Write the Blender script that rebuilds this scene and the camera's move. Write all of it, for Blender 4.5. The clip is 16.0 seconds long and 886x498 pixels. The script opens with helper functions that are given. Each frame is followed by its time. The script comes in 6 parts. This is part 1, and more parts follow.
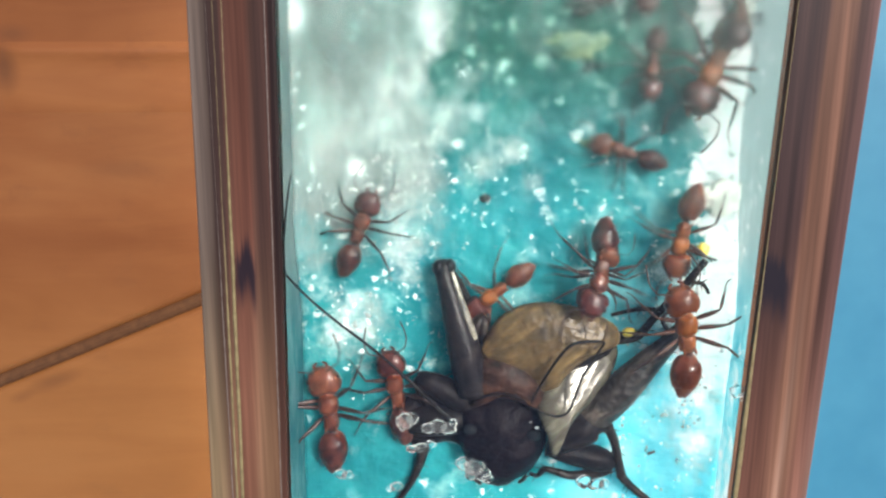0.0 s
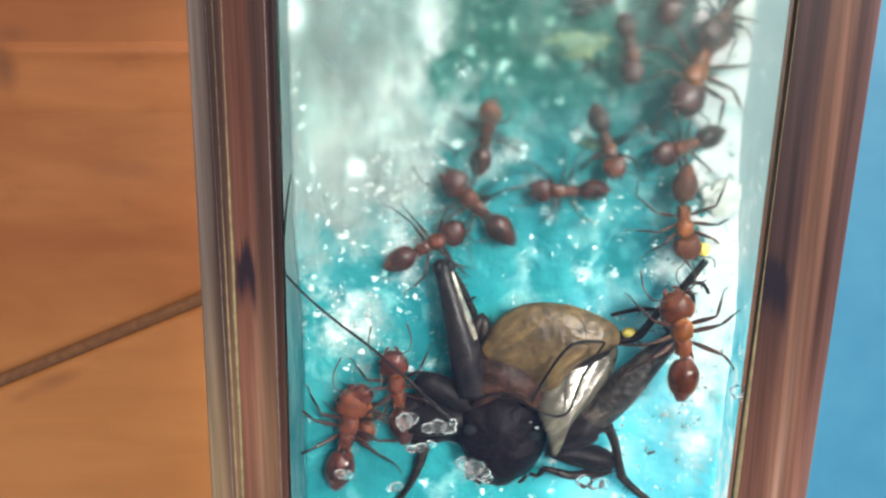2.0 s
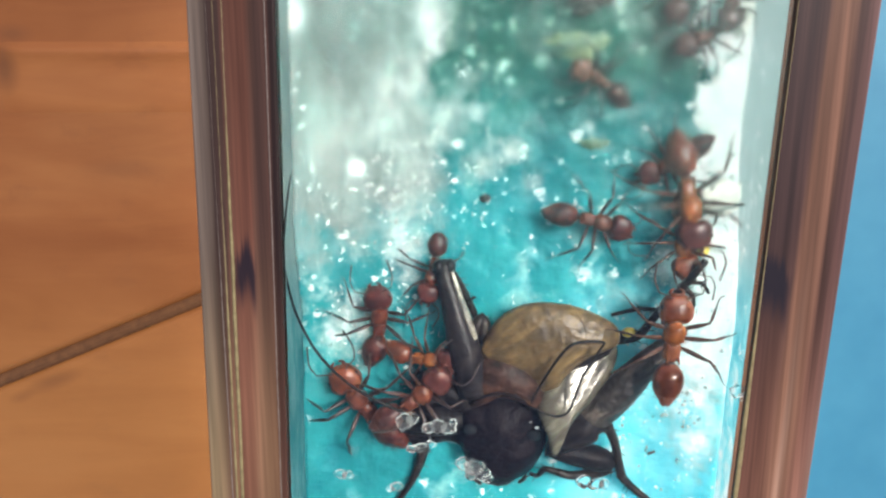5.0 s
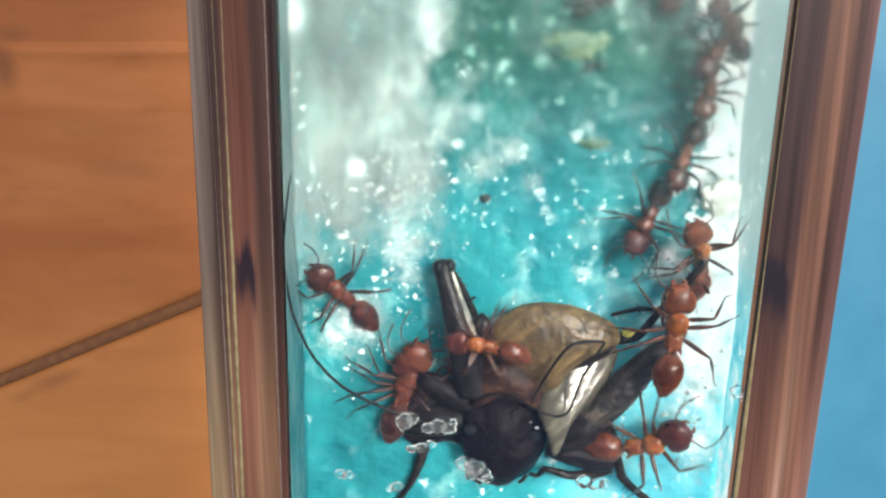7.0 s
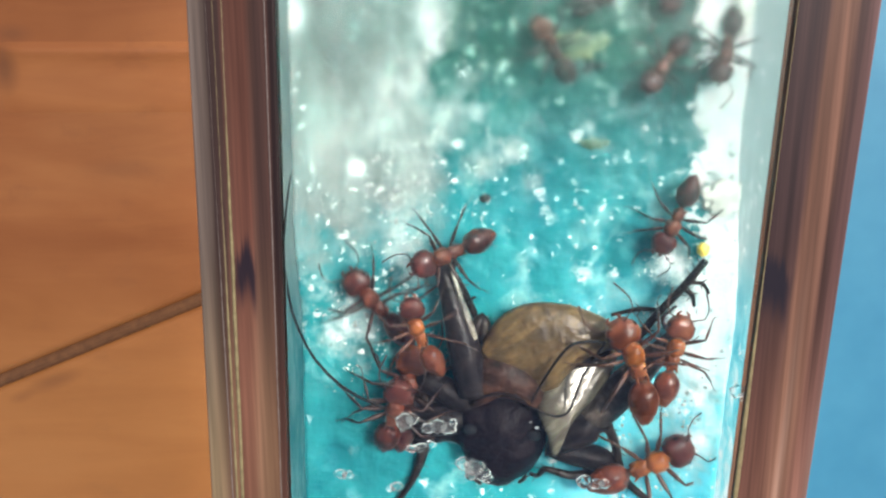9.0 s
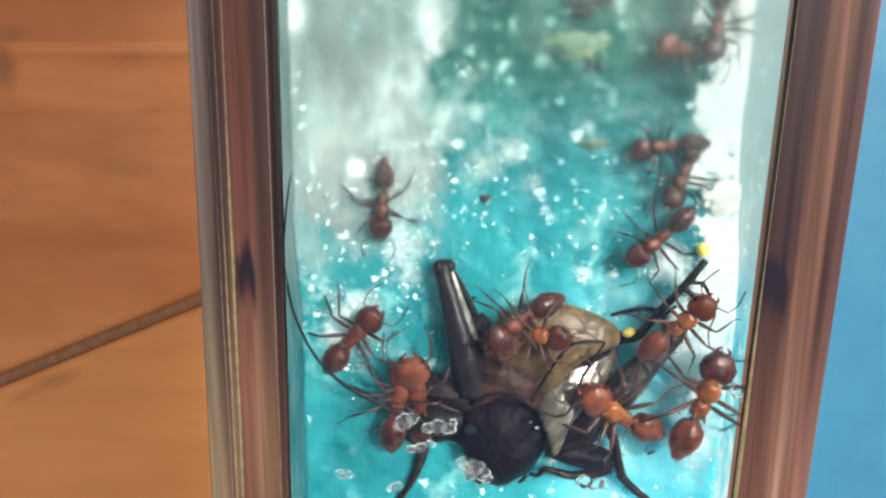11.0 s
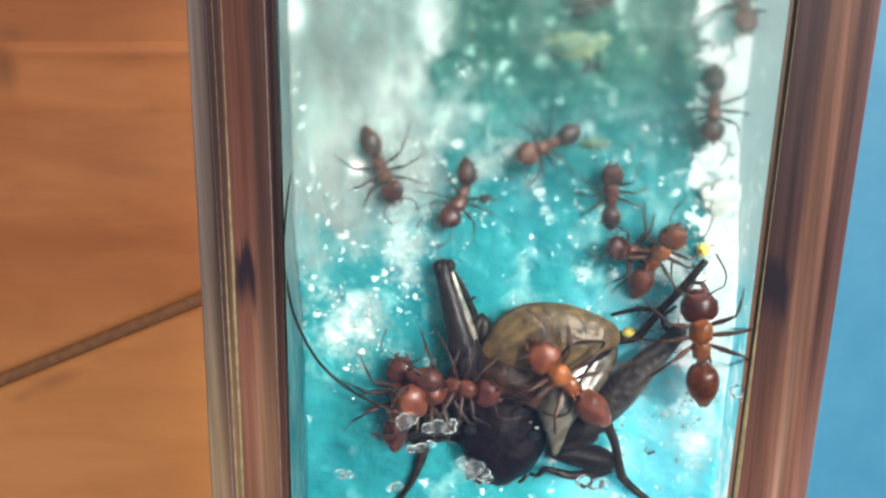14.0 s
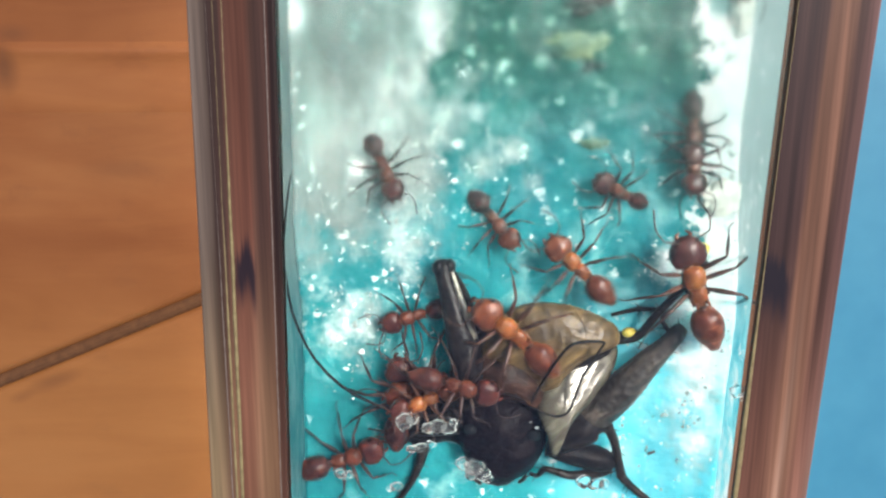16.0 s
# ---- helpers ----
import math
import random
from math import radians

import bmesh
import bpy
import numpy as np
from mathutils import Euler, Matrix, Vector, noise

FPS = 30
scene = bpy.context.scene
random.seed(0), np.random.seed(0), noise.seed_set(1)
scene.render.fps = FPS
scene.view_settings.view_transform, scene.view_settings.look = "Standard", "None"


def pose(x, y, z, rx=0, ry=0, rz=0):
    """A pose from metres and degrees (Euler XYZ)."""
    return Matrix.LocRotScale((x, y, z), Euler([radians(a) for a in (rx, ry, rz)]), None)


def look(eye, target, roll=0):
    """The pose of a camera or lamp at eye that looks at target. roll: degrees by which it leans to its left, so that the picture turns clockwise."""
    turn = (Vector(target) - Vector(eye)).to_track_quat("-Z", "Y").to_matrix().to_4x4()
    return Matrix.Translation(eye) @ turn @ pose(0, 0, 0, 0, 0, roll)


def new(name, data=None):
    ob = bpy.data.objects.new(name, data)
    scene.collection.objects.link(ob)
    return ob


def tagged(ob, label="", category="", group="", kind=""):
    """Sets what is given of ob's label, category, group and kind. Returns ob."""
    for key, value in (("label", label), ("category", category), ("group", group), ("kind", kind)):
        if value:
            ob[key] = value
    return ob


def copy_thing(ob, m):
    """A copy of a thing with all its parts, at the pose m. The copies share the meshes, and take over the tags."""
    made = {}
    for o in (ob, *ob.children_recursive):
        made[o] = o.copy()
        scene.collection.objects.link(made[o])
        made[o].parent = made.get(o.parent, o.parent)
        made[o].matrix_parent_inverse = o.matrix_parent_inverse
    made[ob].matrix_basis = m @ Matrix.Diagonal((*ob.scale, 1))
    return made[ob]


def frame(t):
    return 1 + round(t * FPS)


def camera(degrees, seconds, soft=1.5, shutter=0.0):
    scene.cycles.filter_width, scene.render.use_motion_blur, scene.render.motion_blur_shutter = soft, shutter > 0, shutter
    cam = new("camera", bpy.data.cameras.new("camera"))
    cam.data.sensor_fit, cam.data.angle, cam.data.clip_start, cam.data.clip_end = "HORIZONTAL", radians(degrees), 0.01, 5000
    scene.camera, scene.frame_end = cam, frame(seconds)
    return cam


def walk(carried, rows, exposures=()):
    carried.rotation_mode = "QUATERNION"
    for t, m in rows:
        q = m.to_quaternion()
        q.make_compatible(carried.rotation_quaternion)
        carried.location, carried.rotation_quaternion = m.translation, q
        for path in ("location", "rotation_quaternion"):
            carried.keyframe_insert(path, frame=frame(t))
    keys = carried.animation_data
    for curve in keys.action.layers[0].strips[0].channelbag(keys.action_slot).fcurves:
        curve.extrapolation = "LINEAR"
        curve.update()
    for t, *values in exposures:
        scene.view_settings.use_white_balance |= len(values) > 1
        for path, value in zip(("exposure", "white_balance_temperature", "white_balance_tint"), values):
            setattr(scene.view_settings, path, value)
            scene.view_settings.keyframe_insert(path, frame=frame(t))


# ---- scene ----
cam = camera(62, 16.0, soft=2.4, shutter=0.7)
EYE = (0.0, 0.01536, 0.0903)
walk(cam, [(0, pose(*EYE, -12.15, 0, 0)), (16, pose(*EYE, -12.15, 0, 0))], exposures=[(0, 0.21), (16, 0.21)])

# ---------------------------------------------------------------- light
SUN_EL, SUN_AZ = 57, 48          # degrees; azimuth from +y towards +x
world = bpy.data.worlds.new("daylight")
scene.world = world
world.use_nodes = True
wn = world.node_tree.nodes
sky = wn.new("ShaderNodeTexSky")
sky.sky_type, sky.sun_disc = "NISHITA", False
sky.sun_elevation, sky.sun_rotation = radians(SUN_EL), radians(SUN_AZ)
world.node_tree.links.new(sky.outputs[0], wn["Background"].inputs[0])
wn["Background"].inputs[1].default_value = 0.085
sun = new("sun", bpy.data.lights.new("sun", "SUN"))
sun.data.energy, sun.data.angle, sun.data.color = 3.1, radians(2.0), (1.0, 0.96, 0.90)
sd = Vector((math.sin(radians(SUN_AZ)) * math.cos(radians(SUN_EL)), math.cos(radians(SUN_AZ)) * math.cos(radians(SUN_EL)), math.sin(radians(SUN_EL))))
sun.matrix_world = look(sd * 1.0, (0, 0, 0))

# ---------------------------------------------------------------- measures, metres
MM = 0.001
RIM = 0.019            # top of the acrylic walls
GEL = 0.0085           # level of the gel
X_L, X_R = -0.0160, 0.0319     # inner faces of the side walls
WALL = 0.0082          # wall thickness
Y_0, Y_1 = -0.060, 0.070       # ends of the box
YAW = radians(-1.1)    # the box lies slightly turned on the table
BOX = Matrix.Rotation(YAW, 4, "Z")
F_UNIT = 1305.0        # focal length in pixels


def at_pixel(u, v, z):
    """A place at height z, put where the camera at EYE sees the pixel (u, v)."""
    way = Matrix.Rotation(radians(-12.15), 3, "X") @ Vector(((u - 784) / F_UNIT, (441 - v) / F_UNIT, -1))
    return Vector(EYE) + way * ((z - EYE[2]) / way.z)


def inner_r(y):
    """Inner and outer face of the right-hand wall, skewed to fit the camera's view, at a place along the box."""
    return X_R + 0.0000145 + 0.0142 * y


def outer_r(y):
    return X_R + WALL - 0.00035 + 0.0152 * y


def smooth(a, b, x):
    t = min(1, max(0, (x - a) / (b - a)))
    return t * t * (3 - 2 * t)


def gel_height(x, y):
    """Level of the gel: nearly flat, crept up along the walls at the lower end."""
    p = BOX.inverted() @ Vector((x, y, 0))
    near = smooth(0.013, -0.009, p.y)
    p.x -= inner_r(p.y) - X_R
    bank = smooth(X_R - 0.0095, X_R - 0.0025, p.x) * 0.0008 + max(0.0, (p.x - X_R + 0.013) / 0.013) ** 1.1 * 0.0042 * near
    bank += smooth(X_L + 0.0045, X_L, p.x) * 0.0045 * (1 - 0.85 * smooth(0.002, -0.012, p.y))
    lump = noise.noise(Vector((x * 190, y * 190, 1.3))) * 0.0004 + noise.noise(Vector((x * 520, y * 520, 4.1))) * 0.00018
    return min(GEL + bank + lump, RIM - 0.0025)


# ---------------------------------------------------------------- materials
def material(name):
    m = bpy.data.materials.new(name)
    m.use_nodes = True
    return m, m.node_tree.nodes, m.node_tree.links, m.node_tree.nodes["Principled BSDF"]


def noise_node(n, l, scale, detail=4.0, rough=0.55, coord=None, stretch=None, distort=0.0):
    tex = n.new("ShaderNodeTexNoise")
    tex.inputs["Scale"].default_value, tex.inputs["Detail"].default_value = scale, detail
    tex.inputs["Roughness"].default_value, tex.inputs["Distortion"].default_value = rough, distort
    co = n.new("ShaderNodeTexCoord")
    src = co.outputs["Object"] if coord is None else coord
    if stretch:
        mp = n.new("ShaderNodeMapping")
        mp.inputs["Scale"].default_value = stretch
        l.new(src, mp.inputs["Vector"])
        src = mp.outputs["Vector"]
    l.new(src, tex.inputs["Vector"])
    return tex.outputs["Fac"]


def ramp(n, l, fac, stops):
    r = n.new("ShaderNodeValToRGB")
    e = r.color_ramp.elements
    while len(e) < len(stops):
        e.new(0.5)
    for k, (p, c) in zip(e, stops):
        k.position, k.color = p, (*c, 1) if len(c) == 3 else c
    l.new(fac, r.inputs["Fac"])
    return r.outputs["Color"]


def mixed(n, l, fac, a, b, mode="MIX"):
    m = n.new("ShaderNodeMix")
    m.data_type, m.blend_type = "RGBA", mode
    for sock, val in ((m.inputs[0], fac), (m.inputs[6], a), (m.inputs[7], b)):
        if isinstance(val, (int, float)):
            sock.default_value = val
        elif isinstance(val, tuple):
            sock.default_value = (*val, 1)
        else:
            l.new(val, sock)
    return m.outputs[2]


def bumped(n, l, bsdf, height, strength, distance=0.0002):
    b = n.new("ShaderNodeBump")
    b.inputs["Strength"].default_value, b.inputs["Distance"].default_value = strength, distance
    l.new(height, b.inputs["Height"])
    l.new(b.outputs["Normal"], bsdf.inputs["Normal"])


def set_in(bsdf, **kw):
    for k, v in kw.items():
        bsdf.inputs[k.replace("_", " ")].default_value = v


def wood_mat(name="oiled_wood", gain=0.92):
    m, n, l, b = material(name)
    big = noise_node(n, l, 38, 5, 0.6, stretch=(0.6, 1.3, 1))
    grain = noise_node(n, l, 120, 6, 0.6, stretch=(0.22, 1.5, 1), distort=1.0)

    def tint(r, g, b_):
        return (r * gain * 0.97, g * gain * 0.89, b_ * gain * 0.78)
    col = mixed(n, l, 0.4, ramp(n, l, big, [(0.3, tint(0.232, 0.069, 0.018)), (0.5, tint(0.318, 0.109, 0.031)), (0.72, tint(0.396, 0.160, 0.051))]),
                ramp(n, l, grain, [(0.3, tint(0.215, 0.066, 0.017)), (0.65, tint(0.387, 0.151, 0.048))]))
    blot = noise_node(n, l, 170, 5, 0.65, stretch=(0.7, 1.0, 1))
    col = mixed(n, l, ramp(n, l, blot, [(0.57, (0, 0, 0)), (0.72, (0.28, 0.28, 0.28))]), col, (0.15, 0.05, 0.02))
    sep = n.new("ShaderNodeSeparateXYZ")
    l.new(n.new("ShaderNodeTexCoord").outputs["Object"], sep.inputs[0])
    # the boards grow paler towards the -y end
    lighter = n.new("ShaderNodeMapRange")
    lighter.interpolation_type = "SMOOTHSTEP"
    for i, v in enumerate((0.002, -0.030, 0.0, 0.55)):
        lighter.inputs[i + 1].default_value = v
    l.new(sep.outputs["Y"], lighter.inputs[0])
    col = mixed(n, l, lighter.outputs[0], col, mixed(n, l, 0.5, col, (0.56, 0.26, 0.070)))
    for (u, v), size, much in (((8, 122), (0.0022, 0.0034), 0.55), ((20, 60), (0.0030, 0.0014), 0.35), ((95, 676), (0.0044, 0.0013), 0.35), ((40, 702), (0.0022, 0.0009), 0.25), ((215, 300), (0.0060, 0.0016), 0.22)):
        c = at_pixel(u, v, 0)
        mp = n.new("ShaderNodeMapping")
        mp.vector_type = "TEXTURE"
        mp.inputs["Location"].default_value, mp.inputs["Scale"].default_value = (c.x, c.y, 0), (*size, 1)
        mp.inputs["Rotation"].default_value = (0, 0, radians(20 if v > 600 else 0))
        l.new(n.new("ShaderNodeTexCoord").outputs["Object"], mp.inputs["Vector"])
        far = n.new("ShaderNodeVectorMath")
        far.operation = "LENGTH"
        l.new(mp.outputs["Vector"], far.inputs[0])
        col = mixed(n, l, ramp(n, l, far.outputs["Value"], [(0.2, (much, much, much)), (1.0, (0, 0, 0))]), col, (0.10, 0.036, 0.016))
    l.new(col, b.inputs["Base Color"])
    l.new(ramp(n, l, big, [(0.3, (0.42, 0.42, 0.42)), (0.7, (0.62, 0.62, 0.62))]), b.inputs["Roughness"])
    bumped(n, l, b, grain, 0.2)
    return m


def plain_mat(name, col, col2, rough, scale=900, bump=0.2, depth=0.0001, **kw):
    m, n, l, b = material(name)
    f = noise_node(n, l, scale, 4, 0.6)
    l.new(ramp(n, l, f, [(0.35, col), (0.68, col2)]), b.inputs["Base Color"])
    set_in(b, Roughness=rough, **kw)
    bumped(n, l, b, f, bump, depth)
    return m


def shell_mat(name, col, col2, rough, scale, bump, **kw):
    """Ant shell: mottled, some pieces paler amber than others."""
    m, n, l, b = material(name)
    f = noise_node(n, l, scale, 4, 0.6)
    info = n.new("ShaderNodeObjectInfo")
    base = ramp(n, l, f, [(0.22, col), (0.74, col2)])
    warm = ramp(n, l, f, [(0.22, (0.060, 0.016, 0.008)), (0.74, (0.19, 0.054, 0.018))])
    l.new(mixed(n, l, ramp(n, l, info.outputs["Random"], [(0.55, (0, 0, 0)), (1.0, (0.9, 0.9, 0.9))]), base, warm), b.inputs["Base Color"])
    set_in(b, Roughness=rough, Subsurface_Weight=0.2, Subsurface_Radius=(1.0, 0.3, 0.1), Subsurface_Scale=0.0006, **kw)
    bumped(n, l, b, f, bump, 0.0001)
    return m


def dew_mat():
    """Water drops and wet crystals, some clear, some milky."""
    m, n, l, b = material("condensed_dew")
    geo = n.new("ShaderNodeNewGeometry")
    l.new(ramp(n, l, geo.outputs["Random Per Island"], [(0.0, (0.9, 0.9, 0.9)), (0.55, (0.6, 0.6, 0.6)), (1.0, (0.05, 0.05, 0.05))]), b.inputs["Transmission Weight"])
    l.new(ramp(n, l, noise_node(n, l, 300, 3, 0.6), [(0.35, (0.62, 0.80, 0.78)), (0.65, (0.97, 0.98, 0.94))]), b.inputs["Base Color"])
    set_in(b, Roughness=0.12, IOR=1.2, Specular_IOR_Level=0.8)
    return m


def wing_mat(name, dark, mid, light, rough, bump, gloss=0.7):
    """Horny wing: fibres along it, cloudy tone, small cells that glint."""
    m, n, l, b = material(name)
    co = n.new("ShaderNodeTexCoord").outputs["Object"]
    turn = n.new("ShaderNodeMapping")
    turn.inputs["Rotation"].default_value = (0, 0, radians(-38))
    l.new(co, turn.inputs["Vector"])
    fibre = noise_node(n, l, 1500, 5, 0.65, coord=turn.outputs["Vector"], stretch=(0.14, 1.0, 1.0))
    cloud = noise_node(n, l, 260, 4, 0.6)
    cell = n.new("ShaderNodeTexVoronoi")
    cell.inputs["Scale"].default_value = 1300
    l.new(turn.outputs["Vector"], cell.inputs["Vector"])
    mixv = n.new("ShaderNodeMath")
    mixv.operation = "MULTIPLY_ADD"
    mixv.inputs[1].default_value = 0.55
    l.new(fibre, mixv.inputs[0])
    half = n.new("ShaderNodeMath")
    half.operation = "MULTIPLY"
    half.inputs[1].default_value = 0.48
    l.new(cloud, half.inputs[0])
    l.new(half.outputs[0], mixv.inputs[2])
    l.new(ramp(n, l, mixv.outputs[0], [(0.36, dark), (0.52, mid), (0.68, light)]), b.inputs["Base Color"])
    high = n.new("ShaderNodeMath")
    high.operation = "ADD"
    l.new(fibre, high.inputs[0])
    l.new(cell.outputs["Distance"], high.inputs[1])
    set_in(b, Roughness=rough, Specular_IOR_Level=gloss)
    bumped(n, l, b, high.outputs[0], bump, 0.00016)
    return m


def glass_mat(name, tint, rough=0.0, ior=1.49):
    m, n, l, b = material(name)
    set_in(b, Base_Color=(*tint, 1), Roughness=rough, IOR=ior, Transmission_Weight=1.0)
    return m


def pane_mat():
    """Glass, fogged by condensation towards one end."""
    m, n, l, b = material("fogged_pane")
    co = n.new("ShaderNodeTexCoord").outputs["Object"]
    sep = n.new("ShaderNodeSeparateXYZ")
    l.new(co, sep.inputs[0])
    fog = n.new("ShaderNodeMapRange")
    fog.interpolation_type = "SMOOTHSTEP"
    for i, v in enumerate((-0.012, 0.020, 0.0, 1.0)):
        fog.inputs[i + 1].default_value = v
    l.new(sep.outputs["Y"], fog.inputs[0])
    rough = n.new("ShaderNodeMath")
    rough.operation = "MULTIPLY_ADD"
    rough.inputs[1].default_value, rough.inputs[2].default_value = 0.145, 0.03
    l.new(fog.outputs[0], rough.inputs[0])
    set_in(b, Base_Color=(0.99, 1.0, 1.0, 1), IOR=1.49, Transmission_Weight=1.0)
    l.new(rough.outputs[0], b.inputs["Roughness"])
    mist = n.new("ShaderNodeBsdfTranslucent")
    mist.inputs["Color"].default_value = (0.19, 0.57, 0.53, 1)
    fac = n.new("ShaderNodeMath")
    fac.operation = "MULTIPLY"
    patch = ramp(n, l, noise_node(n, l, 70, 4, 0.6), [(0.3, (0.06, 0.06, 0.06)), (0.7, (0.17, 0.17, 0.17))])
    l.new(fog.outputs[0], fac.inputs[0])
    l.new(patch, fac.inputs[1])
    mix = n.new("ShaderNodeMixShader")
    l.new(fac.outputs[0], mix.inputs[0])
    l.new(b.outputs[0], mix.inputs[1])
    l.new(mist.outputs[0], mix.inputs[2])
    l.new(mix.outputs[0], n["Material Output"].inputs["Surface"])
    return m


def film_mat(name, deep, mid, glow_deep, glow_mid, bright, spot):
    """Milky wet film on the inner side of a wall, with clear runs and painted sparkles; blue-green towards the lower
    end.
    """
    m, n, l, b = material(name)
    runs = noise_node(n, l, 210, 7, 0.7, stretch=(1, 0.5, 1.3))
    l.new(ramp(n, l, runs, [(0.30, (0.18, 0.22, 0.22)), (0.48, (0.30, 0.35, 0.34)), (0.60, (0.48, 0.54, 0.53)), (0.68, (0.95, 0.97, 0.96))]), b.inputs["Base Color"])
    sep = n.new("ShaderNodeSeparateXYZ")
    l.new(n.new("ShaderNodeTexCoord").outputs["Object"], sep.inputs[0])
    blue = n.new("ShaderNodeMapRange")
    blue.interpolation_type = "SMOOTHSTEP"
    blue.inputs[1].default_value, blue.inputs[2].default_value = 0.003, -0.012
    l.new(sep.outputs["Y"], blue.inputs[0])
    milk = b.inputs["Base Color"].links[0].from_socket
    l.new(mixed(n, l, blue.outputs[0], milk, ramp(n, l, runs, [(0.40, deep), (0.52, mid), (0.62, bright)])), b.inputs["Base Color"])
    glow = n.new("ShaderNodeBsdfTranslucent")
    l.new(mixed(n, l, blue.outputs[0], (0.62, 0.78, 0.78), ramp(n, l, runs, [(0.40, glow_deep), (0.52, glow_mid), (0.62, bright)])), glow.inputs["Color"])
    half = n.new("ShaderNodeMixShader")
    half.inputs[0].default_value = 0.66
    l.new(b.outputs[0], half.inputs[1])
    l.new(glow.outputs[0], half.inputs[2])
    l.new(half.outputs[0], n["Material Output"].inputs["Surface"])
    set_in(b, Roughness=0.2)
    spark = noise_node(n, l, 620, 5, 0.7)
    dots = ramp(n, l, spark, [(spot, (0, 0, 0)), (spot + 0.06, (1, 1, 1))])
    for sock in (b.inputs["Base Color"], glow.inputs["Color"]):
        l.new(mixed(n, l, dots, sock.links[0].from_socket, (0.97, 1.0, 0.99)), sock)
    bumped(n, l, b, runs, 0.6, 0.0003)
    return m


def foot_mat(name, inner, outer, bands, pale, joint_y, joint_x):
    """Edge of a wall with reflections painted into its colour: brown bands along its length (0 its inner, 1 its outer
    side) that grow paler towards one end, and the dark image of the table joint.
    """
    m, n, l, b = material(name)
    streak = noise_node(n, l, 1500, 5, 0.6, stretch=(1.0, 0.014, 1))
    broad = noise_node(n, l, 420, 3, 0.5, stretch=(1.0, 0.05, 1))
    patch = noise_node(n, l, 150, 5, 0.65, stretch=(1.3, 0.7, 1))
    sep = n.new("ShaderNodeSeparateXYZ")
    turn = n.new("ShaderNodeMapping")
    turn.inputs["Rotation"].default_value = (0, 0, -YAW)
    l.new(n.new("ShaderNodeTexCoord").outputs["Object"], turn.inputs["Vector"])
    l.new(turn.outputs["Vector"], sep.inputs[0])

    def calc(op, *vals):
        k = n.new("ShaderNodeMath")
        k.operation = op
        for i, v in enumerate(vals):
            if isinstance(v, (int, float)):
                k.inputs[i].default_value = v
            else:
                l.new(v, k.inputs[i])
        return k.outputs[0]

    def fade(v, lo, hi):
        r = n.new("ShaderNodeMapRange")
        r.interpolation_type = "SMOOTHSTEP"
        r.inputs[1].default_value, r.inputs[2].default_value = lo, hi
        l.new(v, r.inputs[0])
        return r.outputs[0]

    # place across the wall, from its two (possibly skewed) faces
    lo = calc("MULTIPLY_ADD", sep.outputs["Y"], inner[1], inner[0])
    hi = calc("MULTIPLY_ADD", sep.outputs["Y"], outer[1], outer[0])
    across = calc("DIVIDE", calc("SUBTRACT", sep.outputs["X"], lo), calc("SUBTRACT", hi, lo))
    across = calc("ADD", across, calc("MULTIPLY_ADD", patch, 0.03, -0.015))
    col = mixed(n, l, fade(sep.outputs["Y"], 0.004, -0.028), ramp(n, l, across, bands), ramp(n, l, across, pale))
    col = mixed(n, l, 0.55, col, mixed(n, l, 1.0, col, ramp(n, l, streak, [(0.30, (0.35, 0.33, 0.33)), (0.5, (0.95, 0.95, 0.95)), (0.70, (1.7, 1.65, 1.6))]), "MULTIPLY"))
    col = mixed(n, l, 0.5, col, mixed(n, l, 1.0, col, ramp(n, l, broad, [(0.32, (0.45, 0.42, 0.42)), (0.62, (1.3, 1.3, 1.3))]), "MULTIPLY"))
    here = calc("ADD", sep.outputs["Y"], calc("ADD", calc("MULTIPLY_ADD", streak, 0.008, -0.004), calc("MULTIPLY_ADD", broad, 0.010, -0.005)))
    # the table joint's reflection, painted as a dark patch
    joint_image = calc("MULTIPLY", calc("MULTIPLY", fade(here, joint_y[0], joint_y[0] - 0.0022), fade(here, joint_y[1], joint_y[1] + 0.004)), calc("MULTIPLY", fade(across, joint_x[0] - 0.04, joint_x[0] + 0.02), fade(across, joint_x[1] + 0.08, joint_x[1] - 0.06)))
    col = mixed(n, l, calc("MULTIPLY", joint_image, 0.93), col, (0.016, 0.012, 0.020))
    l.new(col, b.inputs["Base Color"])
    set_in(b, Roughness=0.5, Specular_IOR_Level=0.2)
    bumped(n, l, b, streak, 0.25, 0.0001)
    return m


